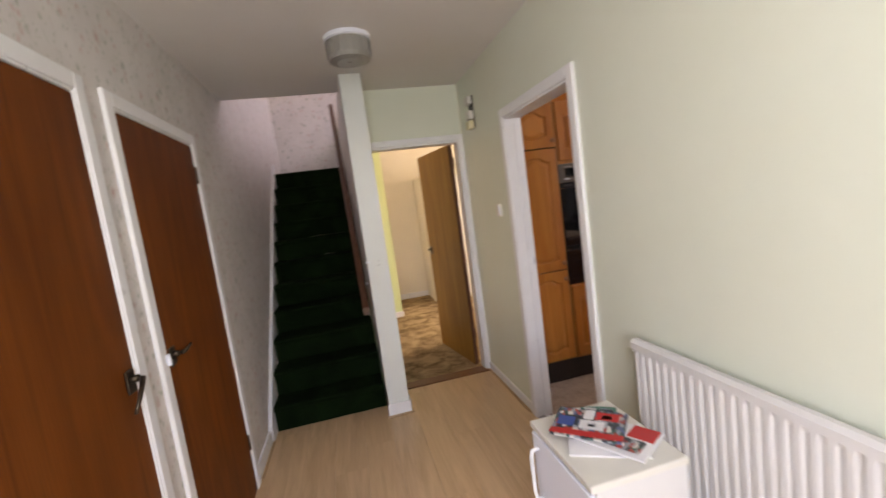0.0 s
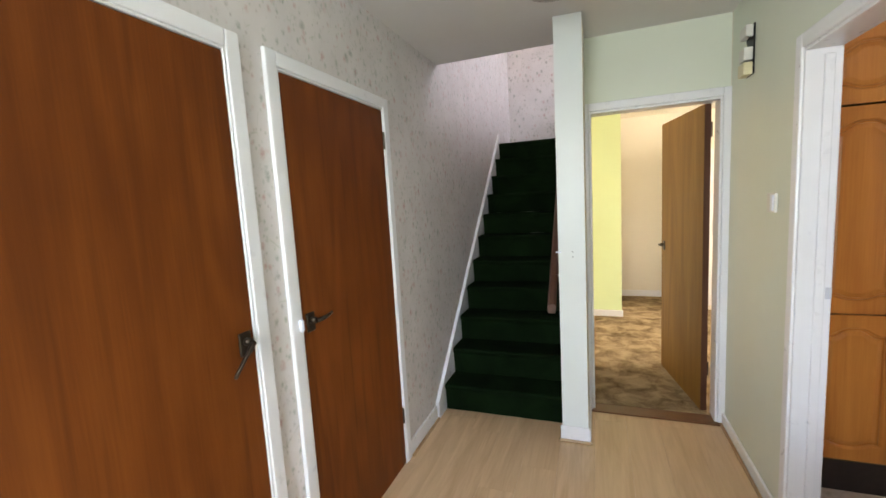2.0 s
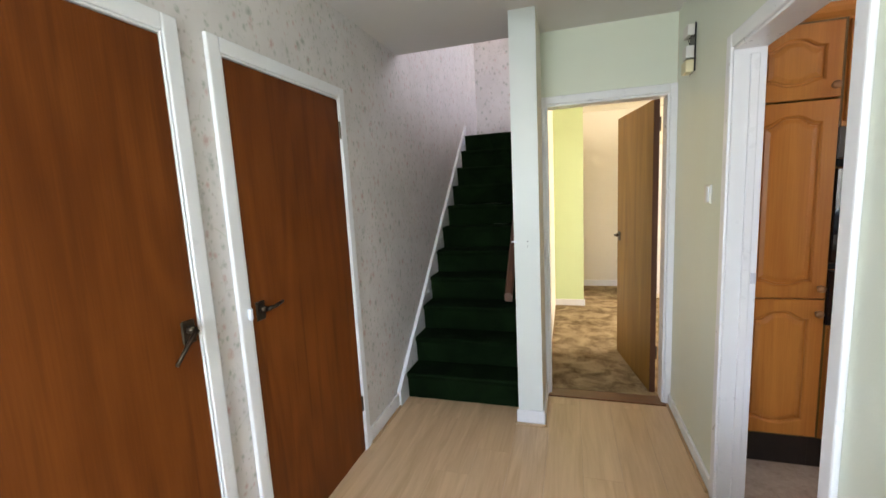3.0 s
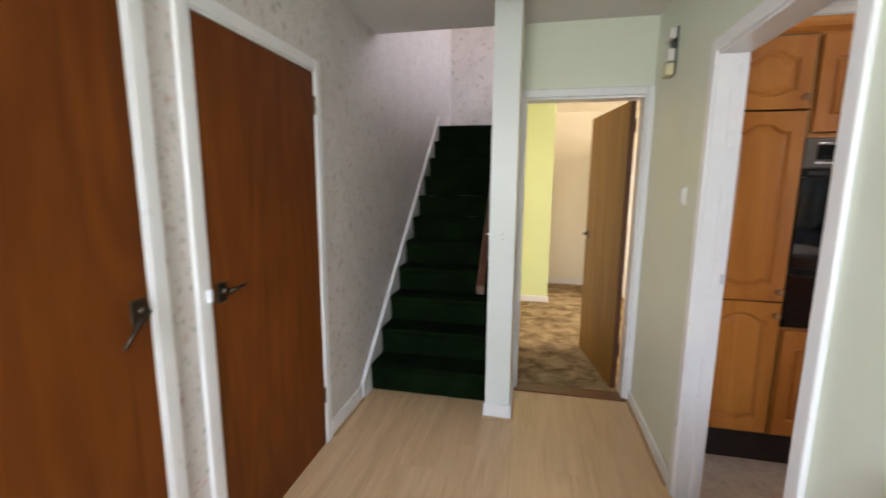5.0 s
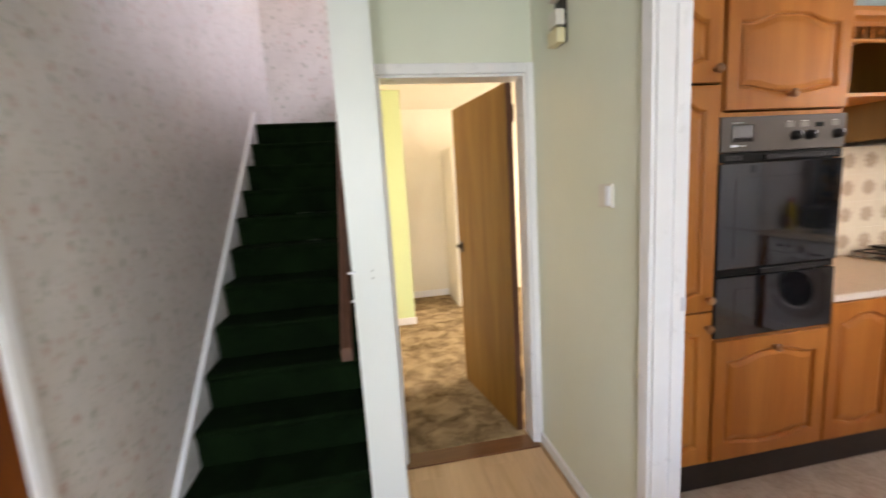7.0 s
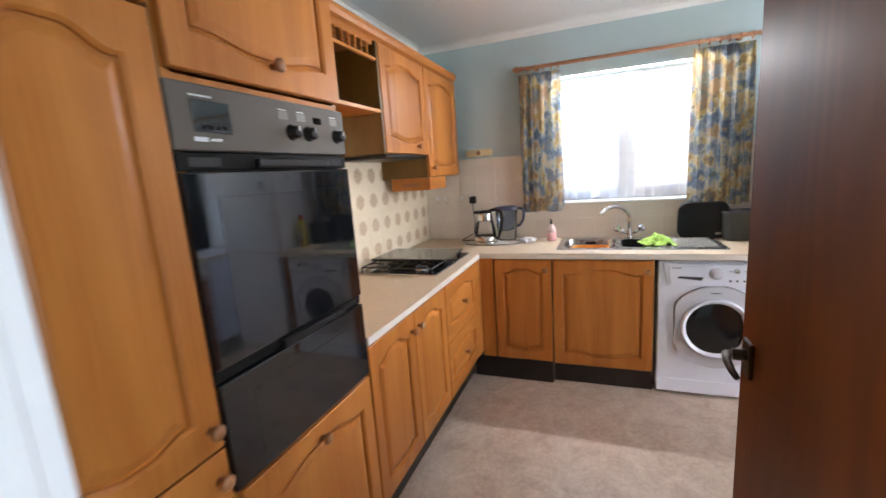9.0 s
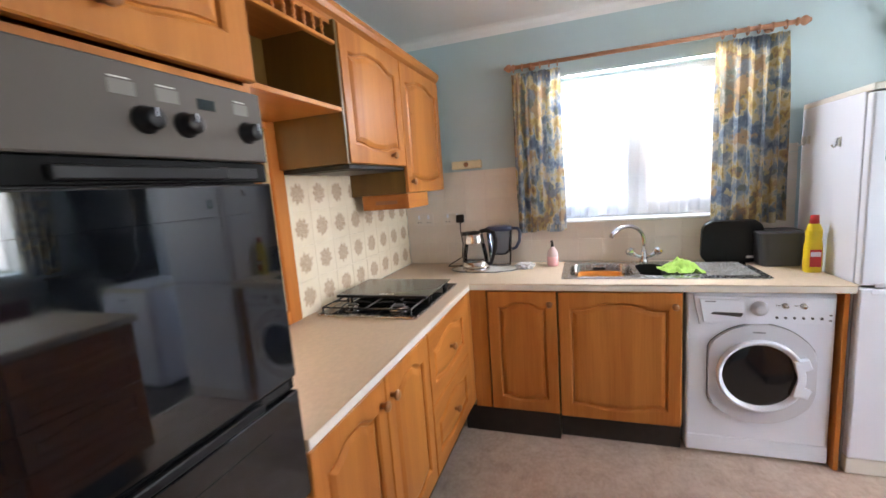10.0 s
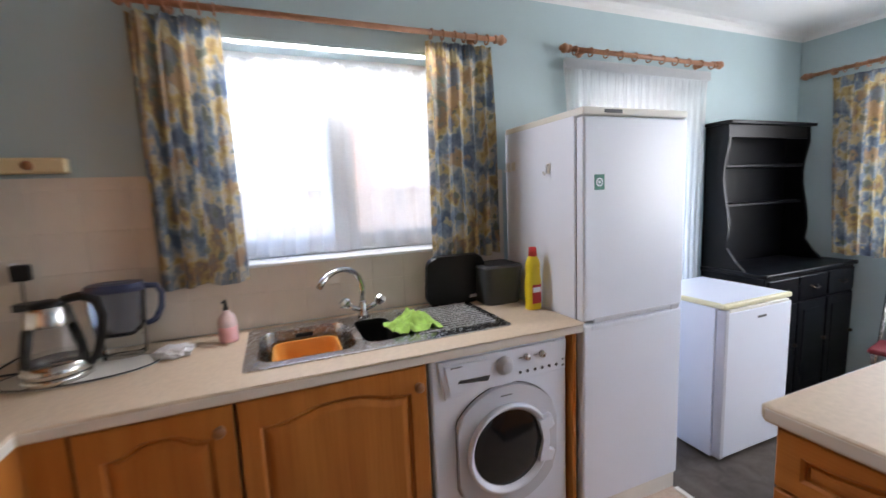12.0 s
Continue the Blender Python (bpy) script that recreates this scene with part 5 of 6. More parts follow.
part("door_grip", prism([(cx + 0.125, cz - 0.085), (cx + 0.185, cz - 0.095), (cx + 0.20, cz - 0.055), (cx + 0.165, cz - 0.045), (cx + 0.165, cz + 0.045), (cx + 0.20, cz + 0.055), (cx + 0.185, cz + 0.10), (cx + 0.125, cz + 0.085), (cx + 0.15, cz)],
                        -0.022, -0.050, 0.005, lambda x, y, z: (x, z, y)), M["white"], door)
part("badge", box(cx - 0.03, cx + 0.02, -0.0235, -0.0215, cz + 0.212, cz + 0.216), M["darkgrey"], door)
for x in (0.05, W - 0.05):
    part("foot", lathe([(0, 0), (0.02, 0), (0.02, 0.016), (0, 0.016)], 10, pose(x, 0.05, 0)), M["blackp"], wm)

ff = thing("fridge_freezer", "tall white fridge freezer beside the worktop", "fridge freezer", facing_west(4.998, 1.942))
W = 0.556
part("body", box(0.0, W, 0.052, 0.58, 0.03, 1.735, 0.006, 2), M["white"], ff)
part("top_cap", box(-0.001, W + 0.001, 0.0, 0.575, 1.722, 1.752, 0.006, 2), M["offwhite"], ff)
part("brand_plate", box(0.10, 0.19, -0.0015, 0.001, 1.730, 1.744, 0.0004), M["darkgrey"], ff)
fd = part("fridge_door", box(0.0, W, 0.0, 0.046, 0.905, 1.718, 0.010, 3), M["white"], ff)
part("handle_recess", box(0.05, W - 0.02, -0.003, 0.004, 0.897, 0.917, 0.003), M["silver"], fd, "grey grip strip")
part("handle_catch", box(W - 0.075, W - 0.03, -0.006, 0.003, 0.893, 0.918, 0.003), M["silver"], fd)
stk = part("energy_sticker", box(0.052, 0.102, -0.0012, 0.001, 1.435, 1.495), M["greenp"], fd, "small green sticker with a pale ring")
part("sticker_ring", lathe([(0.012, 0), (0.017, 0), (0.017, 0.001), (0.012, 0.001)], 18, pose(0.077, -0.0012, 1.465, 90)), M["white"], stk)
part("sticker_dot", lathe([(0, 0), (0.006, 0), (0.006, 0.001), (0, 0.001)], 12, pose(0.077, -0.0012, 1.465, 90)), M["white"], stk)
zd = part("freezer_door", box(0.0, W, 0.0, 0.046, 0.085, 0.893, 0.010, 3), M["white"], ff)
part("top_edge", box(0.04, W - 0.09, -0.004, 0.004, 0.868, 0.890, 0.003), M["white"], zd)
part("gasket", box(0.006, W - 0.006, 0.0465, 0.0515, 0.09, 1.715), M["darkgrey"], ff)
part("kick_grille", box(0.004, W - 0.004, 0.012, 0.06, 0.003, 0.080, 0.004, 2), M["offwhite"], ff)
for y, z in ((0.22, 1.53), (0.50, 1.56), (0.545, 1.56)):
    hk = part("hook", tube([(-0.001, y, z + 0.02), (-0.010, y, z + 0.018), (-0.012, y, z - 0.012), (-0.022, y, z - 0.02), (-0.03, y, z - 0.008)], 0.004, 6), M["steel" if y < 0.3 else "offwhite"], ff, smooth=True)
    part("hook_pad", box(-0.003, 0.001, y - 0.012, y + 0.012, z - 0.016, z + 0.026, 0.001), M["offwhite"], hk)

fz = thing("small_freezer", "low white undercounter freezer with a yellowed top", "freezer", facing_west(5.022, 1.052))
W = 0.53
part("body", box(0.0, W, 0.048, 0.50, 0.02, 0.82, 0.004), M["white"], fz)
part("top", box(-0.004, W + 0.004, 0.0, 0.51, 0.82, 0.846, 0.006, 2), M["yellowed"], fz, "yellowed worktop edge")
part("top_skin", box(0.012, W - 0.012, 0.02, 0.50, 0.8462, 0.848), M["white"], fz)
fdo = part("door", box(0.028, W, 0.0, 0.043, 0.03, 0.80, 0.005, 2), M["white"], fz)
part("handle_strip", box(0.0, 0.026, -0.004, 0.043, 0.03, 0.815, 0.004, 2), M["silver"], fdo, "grey full-height grip strip")
part("top_strip", box(0.03, W - 0.03, -0.004, 0.02, 0.802, 0.818, 0.002), M["offwhite"], fdo)
part("badge", box(0.25, 0.32, -0.002, 0.001, 0.745, 0.757, 0.0005), M["darkgrey"], fdo)
for x in (0.05, W - 0.05):
    for y in (0.08, 0.45):
        part("foot", lathe([(0, 0), (0.018, 0), (0.018, 0.02), (0, 0.02)], 10, pose(x, y, 0)), M["blackp"], fz)

# ---- dresser ----
ds = thing("welsh_dresser", "black painted wooden dresser with an open plate rack", "dresser", facing_west(5.20, 0.42))
W = 0.94
part("base_body", box(0.0, W, 0.02, 0.415, 0.07, 0.865, 0.003), M["black"], ds)
part("base_top", box(-0.012, W + 0.01, 0.0, 0.415, 0.866, 0.892, 0.006, 2), M["black"], ds)
for x in (0.0, W - 0.05):
    for y in (0.02, 0.365):
        part("foot", box(x, x + 0.05, y, y + 0.05, 0.0, 0.07, 0.004), M["black"], ds)
for i, x in enumerate((0.02, 0.325, 0.63)):
    dw = part("drawer_front", box(x, x + 0.29, 0.004, 0.02, 0.70, 0.85, 0.005, 2), M["black"], ds)
    part("drop_handle", tube([(x + 0.11, 0.004, 0.785), (x + 0.115, -0.014, 0.77), (x + 0.145, -0.018, 0.762), (x + 0.175, -0.014, 0.77), (x + 0.18, 0.004, 0.785)], 0.004, 8), M["bronze"], dw, smooth=True)
    dd = part("door", box(x, x + 0.29, 0.004, 0.02, 0.10, 0.685, 0.005, 2), M["black"], ds)
    part("door_panel", box(x + 0.05, x + 0.24, -0.001, 0.0045, 0.15, 0.635, 0.003, 2), M["black"], dd)
    part("knob", lathe([(0, 0), (0.007, 0), (0.013, 0.014), (0.009, 0.022), (0, 0.023)], 12, pose(x + 0.265, 0.004, 0.42, 90)), M["bronze"], dd, smooth=True)
side_out = [(0.275, 0.893), (0.415, 0.893), (0.415, 1.80), (0.265, 1.80), (0.262, 1.70)] + [(0.268 + 0.022 * math.sin((1.66 - z) * 9.0), z) for z in [1.66 - 0.04 * i for i in range(0, 15)]] + [(0.255, 1.03), (0.20, 0.95), (0.14, 0.893)]
for x in (0.0, W - 0.122):
    part("rack_side", prism(side_out, x, x + 0.022, 0, lambda a, b, c: (c, a, b)), M["black"], ds)
part("rack_back", box(0.022, W - 0.122, 0.398, 0.414, 0.893, 1.80), M["black"], ds)
for z in (1.285, 1.535):
    part("shelf", box(0.022, W - 0.122, 0.285, 0.398, z, z + 0.018, 0.003), M["black"], ds)
part("frieze", box(0.022, W - 0.122, 0.27, 0.288, 1.72, 1.80, 0.002), M["black"], ds)
part("rack_top", box(-0.022, W - 0.078, 0.235, 0.415, 1.80, 1.822, 0.006, 2), M["black"], ds)

# ---- island of drawers ----
pen = thing("peninsula_cabinet", "honey oak drawer cabinet under the island worktop", "cabinet", pose(4.268, 1.985, 0, 0, 0, 180))
part("body", box(0.0, 1.1, 0.0, 0.62, 0.15, 0.872, 0.002), M["oak"], pen)
part("plinth", box(0.03, 1.07, 0.05, 0.57, 0.0, 0.149), M["plinth"], pen)
for x in (0.004, 0.555):
    for z0, z1 in ((0.72, 0.866), (0.555, 0.712), (0.36, 0.547), (0.162, 0.352)):
        ob = part("drawer_front", panel_door(0.541, z1 - z0, 0.02, 0.05, 0.018), M["oakx"], pen)
        ob.location = (x, -0.001, z0)
        part("finger_pull", box(0.2, 0.34, -0.0225, -0.0135, (z1 - z0) / 2 - 0.012, (z1 - z0) / 2 + 0.008, 0.003), M["oakx"], ob)
ptop = part("island_worktop", prism([(3.12, 1.33), (4.285, 1.33), (4.30, 1.345), (4.30, 2.0), (4.285, 2.015), (3.12, 2.015)], 0.874, 0.911, 0.010), M["worktop"])
part("front_edging", box(3.12, 4.285, 2.0153, 2.0176, 0.879, 0.906, 0.0008), M["edging"], ptop, "pale laminate edging strip")
part("side_edging", box(4.3003, 4.3026, 1.345, 2.0, 0.879, 0.906, 0.0008), M["edging"], ptop, "pale laminate edging strip")
tagged(ptop, "cream speckled worktop on the drawer cabinet", "worktop")

# ---- window joinery ----
def window_unit(name, x, y0, y1, z0, z1, mullions, label):
    root = thing(name, label, "window", pose(x, y0, z0), kind="structure")
    w, h, f, d = y1 - y0, z1 - z0, 0.055, 0.06
    for q in ((0, f, 0, h), (w - f, w, 0, h), (f, w - f, 0, f), (f, w - f, h - f, h)):
        part("window_frame", box(0, d, *q, 0.004), M["upvc"], root)
    edges = [f, *[m for c in mullions for m in (c - 0.03, c + 0.03)], w - f]
    for c in mullions:
        part("mullion", box(0, d, c - 0.03, c + 0.03, f, h - f, 0.004), M["upvc"], root)
    for a, b in zip(edges[::2], edges[1::2]):
        for q in ((a, a + 0.035, f, h - f), (b - 0.035, b, f, h - f), (a + 0.035, b - 0.035, f, f + 0.035), (a + 0.035, b - 0.035, h - f - 0.035, h - f)):
            part("casement", box(0.008, d - 0.012, *q, 0.003), M["upvc"], root)
        pane = part("pane", sheet([(0.031, a + 0.035, f + 0.035), (0.031, b - 0.035, f + 0.035), (0.031, b - 0.035, h - f - 0.035), (0.031, a + 0.035, h - f - 0.035)]), M["pane"], root)
        pane.visible_shadow = False
    return root


window_unit("window_1", 5.775, 2.121, 3.369, 1.186, 2.104, (0.62,), "white framed two-light kitchen window")
tagged(part("window_sill", box(5.60, 5.774, 2.105, 3.385, 1.170, 1.1858, 0.004), M["gloss"]), "white painted window sill", "window sill", kind="structure")
trim("trim_window_reveal", box(5.625, 5.774, 2.1215, 3.3685, 2.095, 2.1045), "pale blue painted window soffit", M["blue"])
window_unit("door_5", 5.79, 0.561, 1.459, 0.002, 2.029, (), "white framed glazed back door")
window_unit("window_2", 5.80, 5.001, 6.899, 0.851, 2.119, (0.65, 1.25), "white framed lounge window")


def curtain(name, m, w_top, w_bot, h, folds, depth, material, label, heading=0.05, seed=0, gather=0.0, category="curtain", group=""):
    """A hanging cloth. Local: x along the rail, z down from 0; folds deepen downwards."""
    root = thing(name, label, category, m, group)
    bm = bmesh.new()
    nu, nv = folds * 14, 28
    g = []
    for j in range(nv + 1):
        v = j / nv
        row = []
        for i in range(nu + 1):
            u = i / nu
            width = w_top + (w_bot - w_top) * v
            off = gather * v * v
            ph = 2 * math.pi * folds * (u + 0.03 * math.sin(5 * u + seed) * v) + seed
            amp = depth * (0.45 + 0.55 * min(1, v * 3))
            x = (u - 0.5) * width + off + 0.008 * math.sin(2.1 * ph + 3 * v + seed) * v
            y = amp * math.sin(ph) * (0.8 + 0.3 * math.sin(3.3 * u + seed + v)) + 0.01 * noise.noise(Vector((u * 3, v * 2, seed)))
            y += 0.011 * math.sin(ph * 4) * max(0.0, 1 - v / 0.11)
            z = -h * v + 0.006 * math.sin(ph * 0.5 + seed) * v
            row.append(bm.verts.new((x, y, z)))
        g.append(row)
    for a, b in zip(g, g[1:]):
        for i in range(nu):
            bm.faces.new((a[i], a[i + 1], b[i + 1], b[i]))
    part("fabric", bm, material, root, smooth=True)
    if heading:
        bm = bmesh.new()
        g = [[bm.verts.new(((u / (nu * 2) - 0.5) * w_top * 1.01, -0.008 + 0.006 * math.sin(u * 2.4), z)) for u in range(nu * 2 + 1)] for z in (0.004, -heading)]
        for i in range(nu * 2):
            bm.faces.new((g[0][i], g[0][i + 1], g[1][i + 1], g[1][i]))
        part("gathered_heading", bm, material, root, smooth=True)
    return root


CUR = "printed kitchen curtains"
curtain("curtain", pose(5.555, 3.335, 2.135, 0, 0, -90), 0.30, 0.31, 1.01, 4, 0.040, M["cloth"], "blue and yellow floral curtain at the sink window", 0.0, 1.0, -0.0, group=CUR)
curtain("curtain", pose(5.555, 2.19, 2.135, 0, 0, -90), 0.335, 0.36, 1.0, 5, 0.036, M["cloth"], "blue and yellow floral curtain nearer the fridge", 0.0, 3.3, 0.0, group=CUR)
curtain("curtain", pose(5.20, -0.47, 2.10, 0, 0, 0), 0.36, 0.30, 1.17, 5, 0.03, M["cloth"], "bright floral curtain at the end window", 0.0, 0.4, -0.02, group=CUR)
curtain("curtain", pose(2.92, -0.47, 2.10, 0, 0, 0), 0.36, 0.36, 1.17, 5, 0.03, M["cloth"], "floral curtain at the far side of the end window", 0.0, 2.0, 0, group=CUR)
curtain("net_curtain", pose(5.735, 2.745, 2.06, 0, 0, -90), 1.22, 1.22, 0.86, 11, 0.022, M["net"], "white sheer net across the kitchen window", 0.0, 0.7, category="net curtain")
curtain("net_curtain", pose(5.575, 1.02, 2.125, 0, 0, -90), 1.10, 0.98, 1.68, 19, 0.009, M["net"], "white sheer net over the glazed back door", 0.05, 1.9, 0.03, category="net curtain")
curtain("net_curtain", pose(4.0, -0.60, 2.06, 0, 0, 0), 2.36, 2.36, 1.06, 21, 0.010, M["net"], "white sheer net across the end window", 0.0, 0.2, category="net curtain")


def curtain_pole(m, length, rings, label, r=0.0125):
    """A wooden pole along local x with turned finials, brackets and rings."""
    root = thing("curtain_pole", label, "curtain pole", m, "wooden curtain poles")
    part("pole", tube([(0.03, 0, 0), (length - 0.03, 0, 0)], r, 14), M["pole"], root, smooth=True)
    fin = [(r, 0), (r * 1.6, 0.004), (r * 1.6, 0.012), (r, 0.018), (r * 1.9, 0.032), (r * 2.0, 0.042), (r * 1.3, 0.055), (r * 0.8, 0.058), (r, 0.064), (0, 0.07)]
    part("finial", lathe(fin, 16, pose(length - 0.03, 0, 0, 0, 90)), M["pole"], root, smooth=True)
    part("finial", lathe(fin, 16, pose(0.03, 0, 0, 0, -90)), M["pole"], root, smooth=True)
    for x in (0.13, length - 0.13):
        part("bracket", lathe([(0, 0), (0.022, 0), (0.022, 0.01), (0.012, 0.016), (0.012, 0.05), (0, 0.05)], 12, pose(x, 0.058, 0, 90)), M["pole"], root, smooth=True)
    for x in rings:
        bm = bmesh.new()
        pts = [(x, 0.021 * math.cos(2 * math.pi * k / 14), -0.006 + 0.021 * math.sin(2 * math.pi * k / 14)) for k in range(15)]
        part("ring", tube(pts, 0.004, 6, bm, False), M["pole"], root, smooth=True)
    return root


def pole_west(y, z):
    return pose(5.56, y, z, 0, 0, -90)


curtain_pole(pole_west(3.49, 2.176), 1.52, [0.02, 0.075, 0.13, 0.185, 0.24, 0.29, 1.165, 1.22, 1.28, 1.33, 1.39, 1.45], "reddish wooden curtain pole above the sink window")
curtain_pole(pole_west(1.575, 2.172), 1.17, [0.06 + 0.105 * i for i in range(11)], "reddish wooden curtain pole above the back door")
curtain_pole(pose(5.545, -0.49, 2.155, 0, 0, 180), 2.8, [0.15 + 0.06 * i for i in range(7)], "reddish wooden curtain pole above the end window")

# ---- small things on the worktop ----
tray = thing("oval_tray", "flat pale oval tray with a dark rim under the kettle", "tray", pose(5.37, 3.69, 0.9115))
ell = [(0.115 * math.cos(2 * math.pi * i / 36), 0.22 * math.sin(2 * math.pi * i / 36)) for i in range(36)]
part("tray", prism(ell, 0, 0.007, 0.002), M["offwhite"], tray)
part("rim", tube([(x, y, 0.006) for x, y in ell + ell[:1]], 0.003, 6), M["darkgrey"], tray)

ket = thing("kettle", "glass and steel cordless kettle with black handle", "kettle", pose(5.335, 3.735, 0.919) @ Matrix.Scale(1.1, 4))
part("base", lathe([(0, 0), (0.078, 0), (0.080, 0.012), (0.074, 0.02), (0, 0.02)], 28), M["kettle"], ket, smooth=True)
part("jug", lathe([(0.072, 0.021), (0.078, 0.03), (0.072, 0.09), (0.060, 0.15), (0.054, 0.165)], 28), M["jug"], ket, "clear glass body", True)
part("water", lathe([(0, 0.07), (0.0725, 0.07)], 28), M["jug"], ket)
part("lower_band", lathe([(0.0785, 0.021), (0.0795, 0.026), (0.0770, 0.054), (0.0760, 0.054), (0.0775, 0.026)], 28), M["kettle"], ket, smooth=True)
part("collar", lathe([(0.056, 0.158), (0.0565, 0.165), (0.051, 0.205), (0.048, 0.212), (0, 0.214)], 28), M["kettle"], ket, "brushed steel collar", True)
part("lid", lathe([(0, 0.214), (0.046, 0.214), (0.04, 0.224), (0.015, 0.23), (0, 0.231)], 24), M["blackp"], ket, smooth=True)
part("spout", prism([(-0.03, 0.035), (0.03, 0.035), (0.012, 0.070), (-0.012, 0.070)], 0.206, 0.226, 0, lambda x, y, z: (x, y, z)), M["blackp"], ket)
part("handle", tube([(0, -0.035, 0.225), (0, -0.075, 0.232), (0, -0.115, 0.215), (0, -0.125, 0.17), (0, -0.115, 0.11), (0, -0.095, 0.05), (0, -0.078, 0.028)], [0.012, 0.013, 0.014, 0.013, 0.012, 0.011, 0.009], 10), M["blackp"], ket, smooth=True)

jug = thing("filter_jug", "clear water filter jug with a blue lid and handle", "jug", pose(5.475, 3.60, 0.919) @ Matrix.Scale(1.07, 4))
o = rounded(0.11, 0.16, 0.045, 5)
bm, _ = loft([[(x * s, y * s, z) for x, y in o] for s, z in ((0.75, 0.0), (0.8, 0.004), (1.0, 0.22))], cap_start=True)
part("jug", bm, M["jug"], jug, smooth=False)
bm, _ = loft([[(x * s, y * s, z) for x, y in o] for s, z in ((0.5, 0.07), (0.74, 0.085), (0.95, 0.216), (0.9, 0.218))], cap_start=True)
part("funnel", bm, M["bluejug"], jug, "blue tinted funnel")
bm, _ = loft([[(x * s, y * s, z) for x, y in o] for s, z in ((1.02, 0.22), (1.05, 0.232), (0.95, 0.246), (0.6, 0.25))], cap_start=True)
part("lid", bm, M["jugblue"], jug, "dark blue lid")
part("handle", tube([(0, -0.075, 0.23), (0, -0.115, 0.228), (0, -0.128, 0.20), (0, -0.122, 0.15), (0, -0.10, 0.11), (0, -0.075, 0.10)], 0.010, 8), M["jugblue"], jug, smooth=True)

bagp = thing("plastic_bag", "small crumpled clear plastic bag on the worktop", "bag", pose(5.385, 3.43, 0.9115))
bm = bmesh.new()
bmesh.ops.create_icosphere(bm, subdivisions=3, radius=0.05)
for v in bm.verts:
    q = v.co.normalized()
    k = 1 + 0.45 * noise.noise(q * 3.1) + 0.25 * noise.noise(q * 7.3)
    v.co = Vector((q.x * 0.035 * k, q.y * 0.06 * k, max(0.0, 0.018 + q.z * 0.024 * k)))
part("bag", bm, M["paperw"], bagp)

soap = thing("soap_dispenser", "pink liquid soap bottle with a black pump", "soap bottle", pose(5.475, 3.262, 0.9115))
part("bottle", lathe([(0, 0), (0.032, 0), (0.034, 0.008), (0.034, 0.075), (0.028, 0.10), (0.013, 0.115), (0.012, 0.125), (0, 0.125)], 20), M["softclear"], soap, "clear plastic bottle", True)
part("liquid", lathe([(0, 0.002), (0.0325, 0.002), (0.0346, 0.009), (0.0346, 0.062), (0.030, 0.0625)], 20), M["pink"], soap, "pink liquid soap", True)
part("pump", tube([(0, 0, 0.125), (0, 0, 0.155), (-0.006, 0.0, 0.162), (-0.03, 0.008, 0.160)], [0.011, 0.006, 0.006, 0.004], 8), M["blackp"], soap, smooth=True)

yb = thing("cleaner_bottle", "yellow cleaning cream bottle with a red cap", "bottle", pose(5.265, 1.999, 0.9115) @ Matrix.Scale(1.15, 4))
o = rounded(0.05, 0.062, 0.02, 4)
bm, _ = loft([[(x * s, y * s, z) for x, y in o] for s, z in ((0.95, 0.0), (1.0, 0.006), (1.0, 0.11), (0.86, 0.14), (0.9, 0.18), (0.62, 0.205), (0.5, 0.21))], cap_start=True)
part("bottle", bm, M["yellow"], yb)
part("cap", lathe([(0, 0.21), (0.017, 0.21), (0.015, 0.245), (0, 0.247)], 16), M["red"], yb, "red screw cap", True)
part("label", box(-0.0262, -0.0252, -0.02, 0.02, 0.025, 0.10, 0.0003), M["red"], yb, "red and white printed label")
part("label_stripe", box(-0.0268, -0.0262, -0.018, 0.018, 0.07, 0.09), M["white"], yb)

gb = thing("storage_tub", "smoky grey lidded plastic tub", "tub", pose(5.475, 2.072, 0.9115))
o = rounded(0.19, 0.205, 0.035, 4)
bm, _ = loft([[(x * s, y * s, z) for x, y in o] for s, z in ((0.86, 0.0), (0.88, 0.005), (1.0, 0.165))], cap_start=True)
part("tub", bm, M["darkgrey"], gb)
bm, _ = loft([[(x * s, y * s, z) for x, y in o] for s, z in ((1.03, 0.165), (1.04, 0.18), (0.96, 0.188), (0.9, 0.184))], cap_start=True)
part("lid", bm, M["darkgrey"], gb)
cb = thing("black_tray", "rounded black plastic tray leaning against the tiles", "tray", pose(5.545, 2.275, 0.9115, 0, -8, 0))
part("tray", prism(rounded(0.30, 0.25, 0.06, 6, 0, 0.125), 0.0, 0.03, 0.008, lambda x, y, z: (-z, x, y)), M["blackp"], cb)
part("tag", box(-0.0325, -0.0305, -0.12, -0.075, 0.03, 0.045), M["paperw"], cb)

# sockets and holder
def socket_plate(y, label, plug=False, wide=0.146):
    root = thing("wall_socket", label, "socket", pose(5.6135, y, 1.235, 0, 0, -90), "worktop sockets")
    part("plate", box(-wide / 2, wide / 2, -0.010, 0, -0.043, 0.043, 0.003, 2), M["ivory"], root)
    for x in ((-0.036, 0.036) if wide > 0.1 else (0,)):
        part("switch", box(x - 0.007, x + 0.007, -0.0145, -0.009, 0.006, 0.034, 0.001), M["white"], root)
        for dx in (-0.011, 0.011):
            part("socket_hole", box(x + dx - 0.003, x + dx + 0.003, -0.0108, -0.0098, -0.022, -0.016), M["blackp"], root)
    return root


